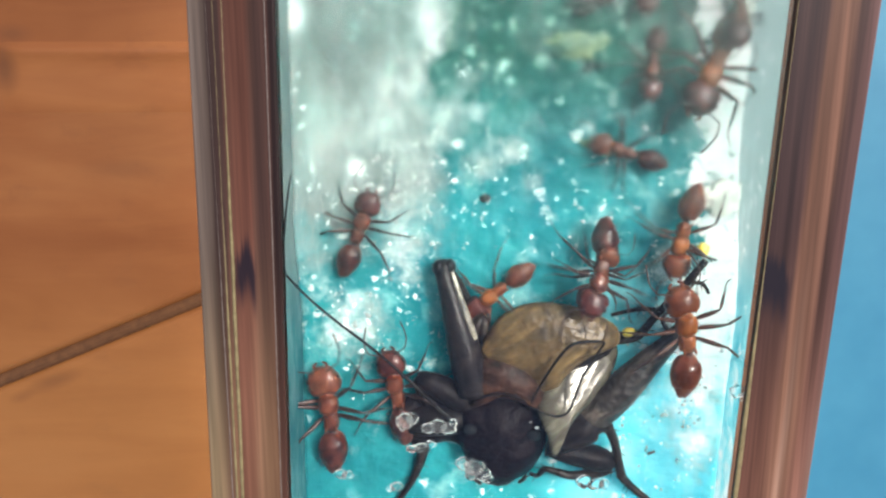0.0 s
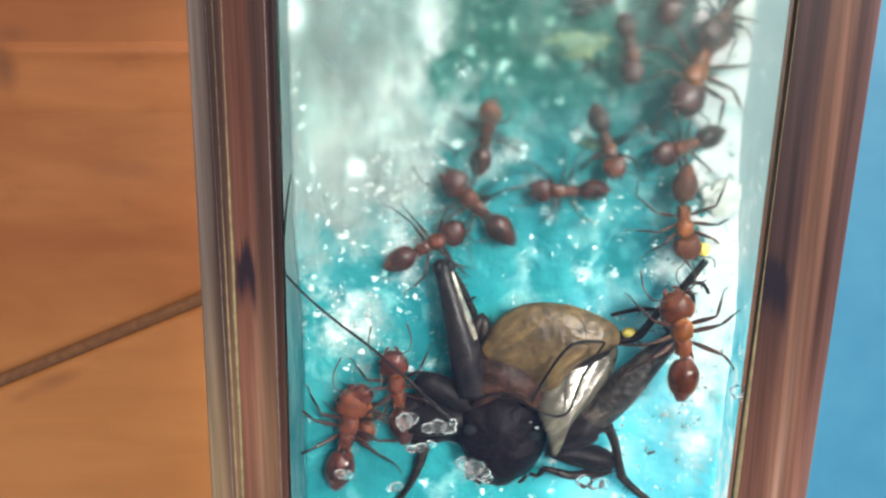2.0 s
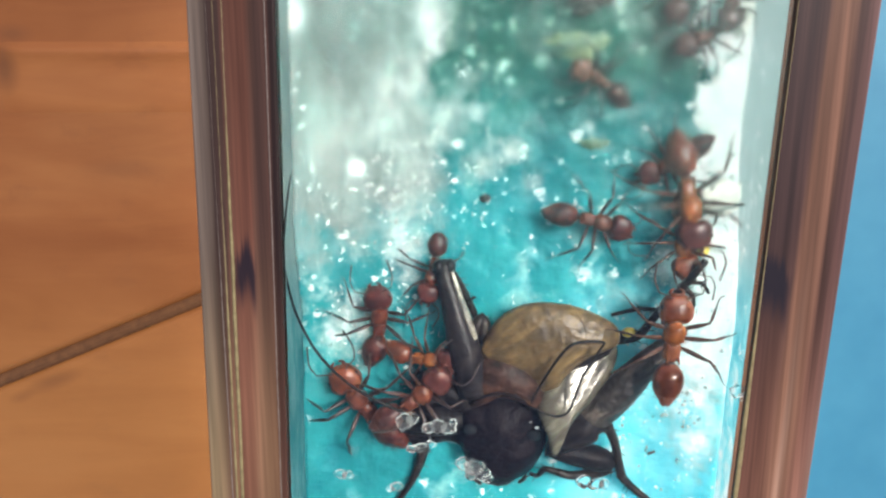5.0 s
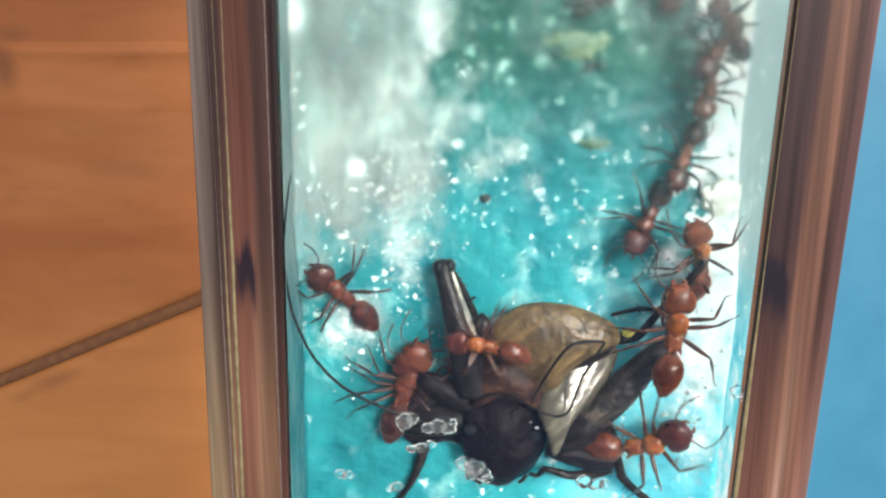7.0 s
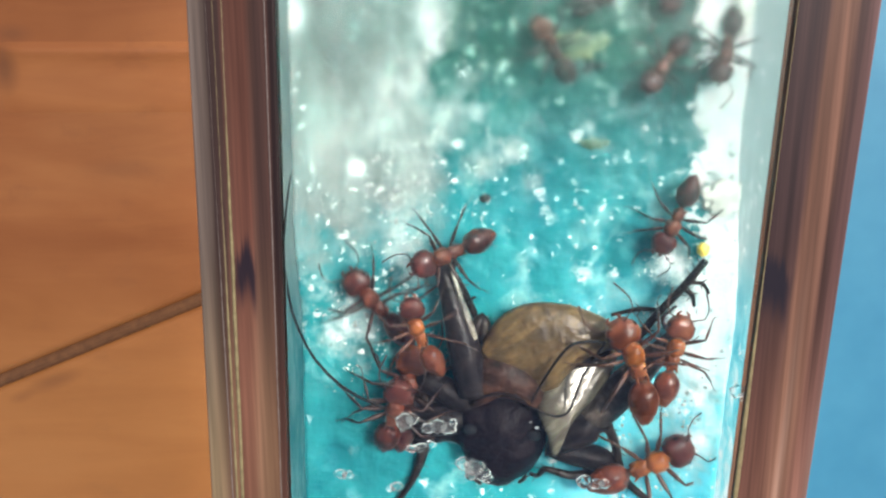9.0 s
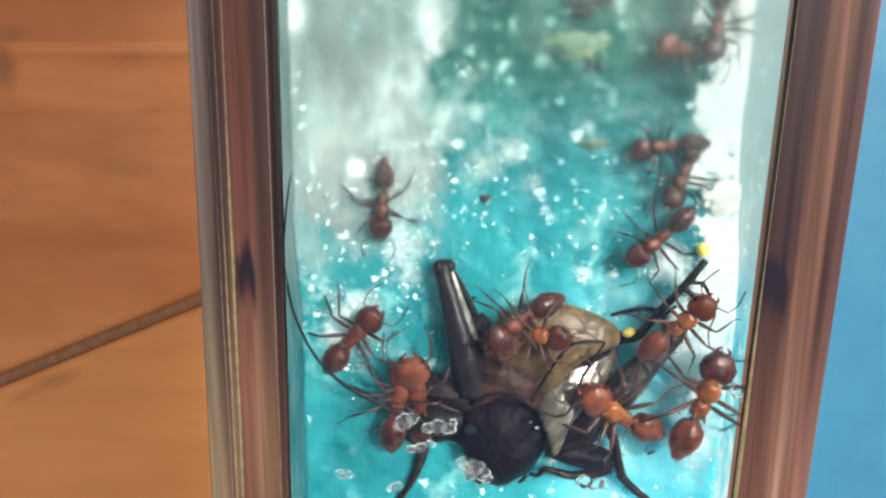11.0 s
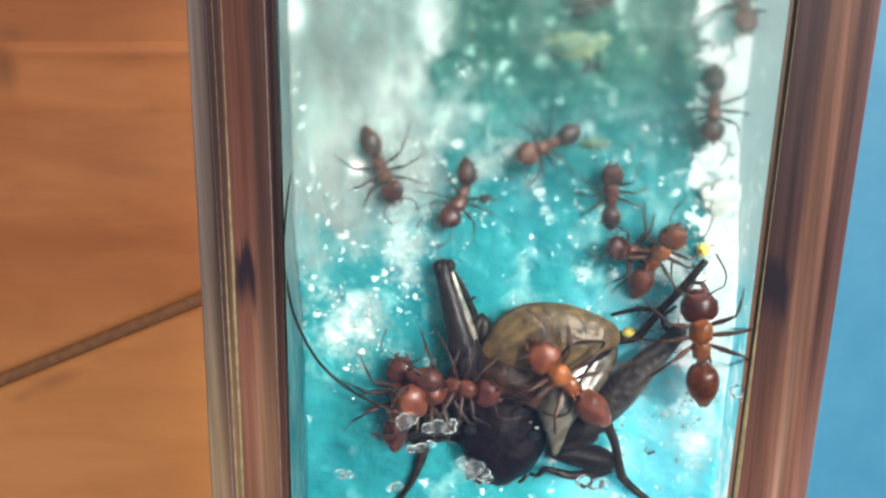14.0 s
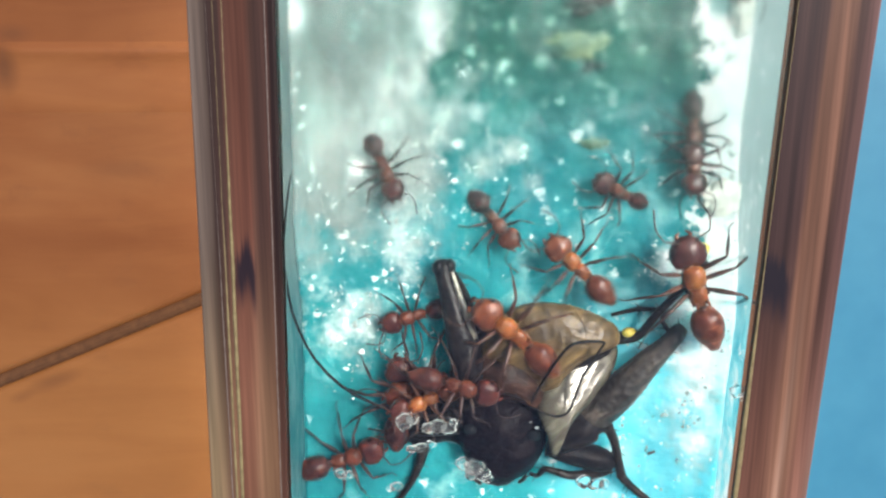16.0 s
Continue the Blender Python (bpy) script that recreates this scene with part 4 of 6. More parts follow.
    bm = bmesh.new()
    limb(bm, [(1080, 596, 1.6, 14), (1100, 596, 1.9, 13), (1116, 594, 2.2, 9), (1128, 584, 2.3, 5)], 5, 10)
    piece("tail_stub", bm, M_LEG)
    # feelers
    bm = bmesh.new()
    pts = spline([at_pixel(u, v, GEL + z * MM) for u, v, z in ((934, 722, 5.0), (950, 690, 6.0), (978, 645, 6.9), (1008, 610, 7.3), (1040, 602, 7.3), (1069, 604, 7.2))], 6)
    tube(bm, pts, taper(0.19 * MM, 0.16 * MM, len(pts)), 6)
    pts = spline([at_pixel(u, v, GEL + z * MM) for u, v, z in ((1069, 604, 7.2), (1046, 640, 7.3), (1028, 668, 7.2), (1016, 702, 7.0), (1004, 726, 6.8), (982, 734, 6.5), (938, 718, 5.4))], 6)
    tube(bm, pts, taper(0.16 * MM, 0.13 * MM, len(pts)), 6)
    piece("feeler", bm, M_THREAD, "long black feeler bent back in a loop")
    return base


def build_feeler():
    """The other feeler, torn loose, leaning on the wall; it swings about its bend."""
    hinge = at_pixel(507, 484, GEL + 8.2 * MM)
    base = empty("loose_feeler", hinge)
    tagged(base, "long thin black cricket feeler leaning on the wall", "feeler")
    bm = bmesh.new()
    pts = [p - hinge for p in spline([at_pixel(u, v, GEL + z * MM) for u, v, z in ((507, 484, 8.2), (504, 440, 8.3), (508, 370, 8.4), (516, 308, 8.4))], 6)]
    tube(bm, pts, taper(0.13 * MM, 0.08 * MM, len(pts)), 5)
    part("feeler_tip", bm, M_THREAD, base)
    def lie(rows):
        pts = [p - hinge for p in spline([at_pixel(u, v, GEL + z * MM) for u, v, z in rows], 8)]
        way = [0.0]
        for p, q in zip(pts, pts[1:]):
            way.append(way[-1] + (q - p).length)
        out, k = [], 0
        for i in range(13):
            d = way[-1] * i / 12
            while k < len(way) - 2 and way[k + 1] < d:
                k += 1
            out.append(pts[k].lerp(pts[k + 1], (d - way[k]) / (way[k + 1] - way[k])))
        return out

    straight = lie(((507, 484, 8.2), (545, 524, 7.6), (600, 570, 7.0), (660, 615, 6.4), (725, 672, 5.6), (800, 742, 4.7)))
    curved = lie(((507, 484, 8.2), (520, 555, 7.7), (556, 630, 7.0), (610, 684, 6.2), (672, 716, 5.4), (750, 745, 4.5)))
    links = []
    for i in range(12):
        bm = bmesh.new()
        n = (straight[i + 1] - straight[i]).length
        r0, r1 = (0.13 + 0.0075 * i) * MM, (0.13 + 0.0075 * (i + 1)) * MM
        tube(bm, [(-0.1 * n, 0, 0), (0, 0, 0), (n, 0, 0), (1.1 * n, 0, 0)], [r0 * 0.6, r0, r1, r1 * 0.6], 6)
        links.append(part("feeler_link", bm, M_THREAD, base))
    return links, straight, curved


# ---------------------------------------------------------------- ants
def hairs(bm, c, r, count, seed):
    """Short bristles on an ellipsoid."""
    rnd = random.Random(seed)
    for _ in range(count):
        d = Vector((rnd.gauss(0, 1), rnd.gauss(0, 1), abs(rnd.gauss(0, 1)))).normalized()
        p = Vector(c) + Vector((d.x * r[0], d.y * r[1], d.z * r[2]))
        tube(bm, [p * 1.0, p + (d + Vector((-0.5, 0, 0))).normalized() * rnd.uniform(0.2, 0.42)], [0.025, 0.008], 3)


def build_ant(shell, hind, front, limbs, label):
    """One worker ant, head towards +x, standing at its empty."""
    base = empty("ant")
    tagged(base, label, "ant", "ants on the gel")

    def add(name, bm, mat, at, parent=base, label=""):
        ob = part(name, bm, mat, parent, label)
        ob.location = Vector(at) * MM
        return ob

    def scaled(bm):
        bmesh.ops.scale(bm, vec=(MM, MM, MM), verts=bm.verts[:])
        return bm

    bm = bmesh.new()
    blob(bm, (0.65, 0, 0.15), (1.10, 0.98, 0.90), 20, 16, 0.22, 3.2, square=0.82)
    blob(bm, (-0.25, 0, 0.0), (0.9, 0.62, 0.68), 16, 12, 0.25, 3.9)
    blob(bm, (-1.05, 0, 0), (0.95, 0.76, 0.74), 18, 14, 0.25, 3.6, square=0.74)
    for sd_ in (-1, 1):                       # blunt spines on the hind corners
        tube(bm, [(-1.5, 0.42 * sd_, 0.45), (-1.9, 0.52 * sd_, 0.75), (-2.1, 0.55 * sd_, 0.85)], [0.2, 0.12, 0.03], 6)
    blob(bm, (1.55, 0, 0), (0.6, 0.58, 0.55), 12, 8)
    hairs(bm, (0, 0, 0.1), (1.5, 0.95, 0.9), 16, 8)
    add("thorax", scaled(bm), shell, (0, 0, 1.55))
    bm = bmesh.new()
    blob(bm, (-0.25, 0, 0.1), (0.42, 0.36, 0.50), 10, 8)
    blob(bm, (-0.85, 0, 0.05), (0.42, 0.50, 0.52), 10, 8)
    tube(bm, [(0.3, 0, 0), (-0.3, 0, 0), (-0.9, 0, 0), (-1.3, 0, 0)], [0.26, 0.2, 0.22, 0.3], 8)
    add("petiole", scaled(bm), limbs, (-1.6, 0, 1.4))
    bm = bmesh.new()
    blob(bm, (-1.75, 0, 0.05), (2.05, 1.42, 1.28), 26, 20, 0.09, 2.4, taper=0.14)
    for v in bm.verts:                        # drawn out to a blunt tip
        if v.co.x < -2.2:
            k = 1 - 0.16 * ((-2.2 - v.co.x) / 1.6) ** 1.2
            v.co = Vector((v.co.x - 0.28 * ((-2.2 - v.co.x) / 1.6) ** 2, v.co.y * k, v.co.z * k))
    hairs(bm, (-1.75, 0, 0.05), (2.0, 1.45, 1.32), 46, 5)
    for k in range(3):                        # plates overlap like rings
        x = -1.35 - 0.75 * k
        w = math.sqrt(max(0.05, 1 - ((x + 1.75) / 1.95) ** 2))
        pts = [(x, 1.39 * w * math.cos(a) * (1 + 0.1 * (x + 1.75) / 1.95), 0.05 + 1.26 * w * math.sin(a) * (1 + 0.1 * (x + 1.75) / 1.95)) for a in [math.pi * 2 * j / 22 for j in range(23)]]
        tube(bm, pts, [0.05] * len(pts), 5, cap=False)
    add("gaster", scaled(bm), hind, (-2.55, 0, 1.45), label="darker red egg-shaped hind body")
    bm = bmesh.new()
    blob(bm, (1.25, 0, 0), (1.42, 1.52, 1.05), 22, 16, 0.10, 2.6, taper=-0.16, square=0.78)
    for v in bm.verts:                        # heart-shaped hind edge
        if v.co.x < 0.6:
            v.co.x += 0.4 * max(0.0, 1 - abs(v.co.y) / 0.8) * (0.6 - v.co.x)
    hairs(bm, (1.25, 0, 0), (1.45, 1.55, 1.05), 30, 6)
    head = add("head", scaled(bm), front, (1.75, 0, 1.6), label="broad squarish red head")
    for s in (-1, 1):
        bm = bmesh.new()
        pts = spline([(2.2, 0.35 * s, -0.1), (2.75, 0.62 * s, -0.15), (3.05, 0.25 * s, -0.2)], 4)
        tube(bm, pts, taper(0.26, 0.08, len(pts)), 7)
        add("mandible", scaled(bm), hind, (0, 0, 0), head)
        bm = bmesh.new()
        blob(bm, (1.45, 1.40 * s, 0.38), (0.24, 0.14, 0.2), 8, 6)
        add("eye", scaled(bm), M_EYE, (0, 0, 0), head)
        bm = bmesh.new()
        pts = spline([(2.1, 0.45 * s, 0.5), (2.6, 1.2 * s, 0.9), (2.9, 1.95 * s, 1.0)], 3)
        tube(bm, pts, taper(0.085, 0.07, len(pts)), 6)
        pts = spline([(2.9, 1.95 * s, 1.0), (4.0, 2.3 * s, 0.5), (5.5, 1.9 * s, -0.4)], 4)
        tube(bm, pts, taper(0.06, 0.10, len(pts)), 6)
        add("antenna", scaled(bm), limbs, (0, 0, 0), head)
    for x, fx, fy, kx, ky in ((1.0, 3.7, 3.9, 2.0, 2.4), (0.1, 0.3, 5.5, 0.5, 2.9), (-0.8, -4.5, 5.0, -1.7, 2.9)):
        for s in (-1, 1):
            bm = bmesh.new()
            tube(bm, spline([(0, 0, 0), (0.1 * (kx - x), 0.5 * s, 0.1)], 2), [0.24, 0.24, 0.2], 7)
            pts = [Vector((0.05, 0.35 * s, 0.1)).lerp(Vector((kx - x, ky * s, 1.35)), k / 4) for k in range(5)]
            tube(bm, pts, [0.13, 0.23, 0.24, 0.18, 0.11], 8)
            pts = [Vector((kx - x, ky * s, 1.35)).lerp(Vector(((kx + 2 * fx) / 3 - x, (ky + 3 * fy) / 4 * s, -0.6)), k / 3) for k in range(4)]
            tube(bm, pts, [0.10, 0.155, 0.14, 0.09], 7)
            pts = spline([((kx + 2 * fx) / 3 - x, (ky + 3 * fy) / 4 * s, -0.6), (fx - x, fy * s, -1.18), (fx - x + 0.3 * (fx - x > 0) - 0.5 * (fx - x < -1), (fy + 0.5) * s, -1.2)], 2)
            tube(bm, pts, taper(0.075, 0.045, len(pts)), 5)
            add("leg", scaled(bm), limbs, (x, 0.45 * s, 1.3))
    return base


# ---------------------------------------------------------------- small things in the box
def build_drops():
    """Beads of water hanging under the cover pane."""
    for k, (u, v, lobes) in enumerate(((716, 744, ((0, 0, 12, 14), (14, -6, 9, 10))), (780, 754, ((-22, 2, 10, 9), (-4, -2, 12, 11), (14, 2, 11, 9), (22, -8, 6, 6))),
                                       (742, 790, ((-12, 2, 10, 6), (4, 0, 11, 7), (20, -6, 8, 6))), (838, 826, ((-16, -8, 13, 11), (2, -2, 15, 13), (16, 10, 12, 11), (24, 18, 8, 8), (-4, 12, 10, 8))),
                                       (1042, 850, ((-8, 0, 13, 11), (12, 4, 12, 9), (26, 4, 8, 8))), (610, 836, ((-6, 0, 10, 7), (6, 2, 9, 7))), (702, 858, ((0, 0, 10, 7), (-10, 4, 7, 5))), (1304, 690, ((0, 0, 12, 10), (8, 10, 7, 7))))):
        z = RIM - 0.0020
        c = at_pixel(u, v, z)
        bm = bmesh.new()
        for du, dv, rx, ry in lobes:
            p = at_pixel(u + du, v + dv, z)
            bb = blob(bm, p - c, (rx * 0.068 * MM, ry * 0.068 * MM, 0.5 * MM), 16, 12, 0.45, 2.2)
            for q in bb:
                q.co.z = min(q.co.z, -0.02 * MM)
        d = part("water_bead", bm, M_DROP)
        d.location = c
        rnd = random.Random(k)
        # light caught in the bead's rim, drawn in as whitish tubes
        bm = bmesh.new()
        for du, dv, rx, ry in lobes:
            p = at_pixel(u + du, v + dv, z) - c
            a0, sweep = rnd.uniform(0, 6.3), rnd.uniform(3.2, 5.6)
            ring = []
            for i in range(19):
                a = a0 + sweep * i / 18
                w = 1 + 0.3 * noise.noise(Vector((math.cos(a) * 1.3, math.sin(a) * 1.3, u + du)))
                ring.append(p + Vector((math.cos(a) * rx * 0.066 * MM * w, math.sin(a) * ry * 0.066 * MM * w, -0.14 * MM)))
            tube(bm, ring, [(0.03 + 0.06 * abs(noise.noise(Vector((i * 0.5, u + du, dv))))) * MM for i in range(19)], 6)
        part("bead_glint", bm, M_GLINT, d, "pale tube standing in for the bead's bright rim").visible_shadow = False
        tagged(d, "clear water bead hanging under the cover pane", "water bead", "water beads")
        d.visible_shadow = False


def build_dew():
    """Fine drops and wet crystals strewn over the gel, in drifts."""
    rnd = random.Random(23)
    n = 8
    verts, faces = [], []
    for _ in range(6500):
        r = rnd.random()
        if r < 0.36:
            v = rnd.uniform(-20, 440)
            u = rnd.gauss(760 - 0.06 * v, 62)
        elif r < 0.50:
            u, v = rnd.uniform(640, 1250), rnd.uniform(-20, 500)
        elif r < 0.57:
            u, v = rnd.gauss(512, 12), rnd.uniform(-20, 330)
        elif r < 0.70:
            u, v = rnd.gauss(650, 75), rnd.gauss(555, 60)
        elif r < 0.84:
            u, v = rnd.gauss(1290, 20), rnd.uniform(40, 560)
        else:
            u, v = rnd.uniform(1090, 1305), rnd.uniform(540, 890)
        if noise.noise(Vector((u / 36, v / 36, 9.1))) + 0.6 * noise.noise(Vector((u / 13, v / 13, 2.7))) < 0.12 + 0.3 * rnd.random():
            continue
        p = at_pixel(u, v, GEL)
        for _k in range(3):
            p = at_pixel(u, v, gel_height(p.x, p.y))
        q = BOX.inverted() @ p
        if not X_L + 0.0003 < q.x < inner_r(q.y) - 0.0003:
            continue
        s = min(0.42, max(0.05, math.exp(rnd.gauss(-2.1, 0.55)))) * MM
        k0, spin, flat = len(verts), rnd.uniform(0, 6.3), rnd.uniform(0.7, 1.3)
        for ring, (w, h) in enumerate(((1.0, 0.0), (0.8, 0.28), (0.42, 0.45))):
            for i in range(n):
                a = spin + 2 * math.pi * i / n
                d = w * s * (1 + 0.22 * math.sin(3 * a + spin * 5))
                verts.append((p.x + math.cos(a) * d * flat, p.y + math.sin(a) * d / flat, p.z - 0.00003 + h * s))
        verts.append((p.x, p.y, p.z - 0.00003 + 0.5 * s))
        for ring in range(2):
            for i in range(n):
                j = (i + 1) % n
                faces.append((k0 + ring * n + i, k0 + ring * n + j, k0 + ring * n + n + j, k0 + ring * n + n + i))
        faces += [(k0 + 2 * n + i, k0 + 2 * n + (i + 1) % n, k0 + 3 * n) for i in range(n)]
        faces.append(tuple(k0 + i for i in range(n - 1, -1, -1)))
    me = bpy.data.meshes.new("dew")
    me.from_pydata(verts, [], faces)
    me.materials.append(M_DEW)
    me.polygons.foreach_set("use_smooth", [True] * len(me.polygons))
    tagged(new("dew", me), "fine pale drops and wet crystals on the gel", "dew", kind="stuff")


def lump(name, u, v, r, mat, label, cat, group="", lift=0.3, rough=0.25, parts=1, seed=3):
    p = at_pixel(u, v, GEL)
    p = at_pixel(u, v, gel_height(p.x, p.y))
    bm = bmesh.new()
    rnd = random.Random(seed)
    for k in range(parts):
        off = Vector((rnd.uniform(-1, 1) * r[0], rnd.uniform(-1, 1) * r[1], 0)) * (0.8 * PX if parts > 1 else 0)
        blob(bm, off + Vector((0, 0, r[2] * PX * lift)), tuple(a * PX * (1 if parts == 1 else rnd.uniform(0.35, 0.7)) for a in r), 22, 16, rough, 2.4)
    ob = part(name, bm, mat)
    ob.location = p
    return tagged(ob, label, cat, group)


def build_crumbs():
    lump("yellow_grain", 1241, 440, (11, 13, 10), M_YELLOW, "small bright yellow seed grain on the gel bank", "grain")
    lump("seed_husk", 1015, 82, (50, 24, 7), M_BEIGE, "pale yellow-green seed husk lying flat on the gel", "husk", rough=0.8)
    lump("seed_husk", 1050, 254, (22, 9, 6), M_BEIGE, "small yellow-green husk scrap on the gel", "husk", rough=0.8)
    lump("pale_flake", 1282, 352, (40, 34, 5), M_FLAKE, "pale cream flake stuck on the gel bank", "flake", parts=1, rough=0.6, seed=8)
    lump("pale_flake", 1310, 28, (16, 34, 7), M_FLAKE, "pale yellow-green flake on the gel bank", "flake", rough=0.8)
    lump("dark_crumb", 858, 350, (11, 8, 9), M_DARK, "tiny black crumb on the gel", "crumb")
    lump("dark_crumb", 1050, 116, (17, 11, 9), M_DARK, "small dark brown crumb beside the seed husk", "crumb", parts=3)
    lump("dark_crumb", 1040, 10, (36, 20, 14), M_DARK, "large dark brown crumb on the gel", "crumb", parts=6, seed=4)
    p = at_pixel(1174, 796, GEL)
    bm = bmesh.new()
    tube(bm, spline([at_pixel(1145, 800, gel_height(p.x, p.y) + 0.0002), at_pixel(1170, 792, GEL + 0.0012), at_pixel(1204, 795, gel_height(p.x, p.y) + 0.0002)], 5), [0.14 * MM] * 11, 6)
    tagged(part("leg_scrap", bm, M_ANTL), "thin broken insect leg lying on the gel", "leg scrap")


build_cricket()
FEELER = build_feeler()
build_drops()
build_dew()
build_crumbs()


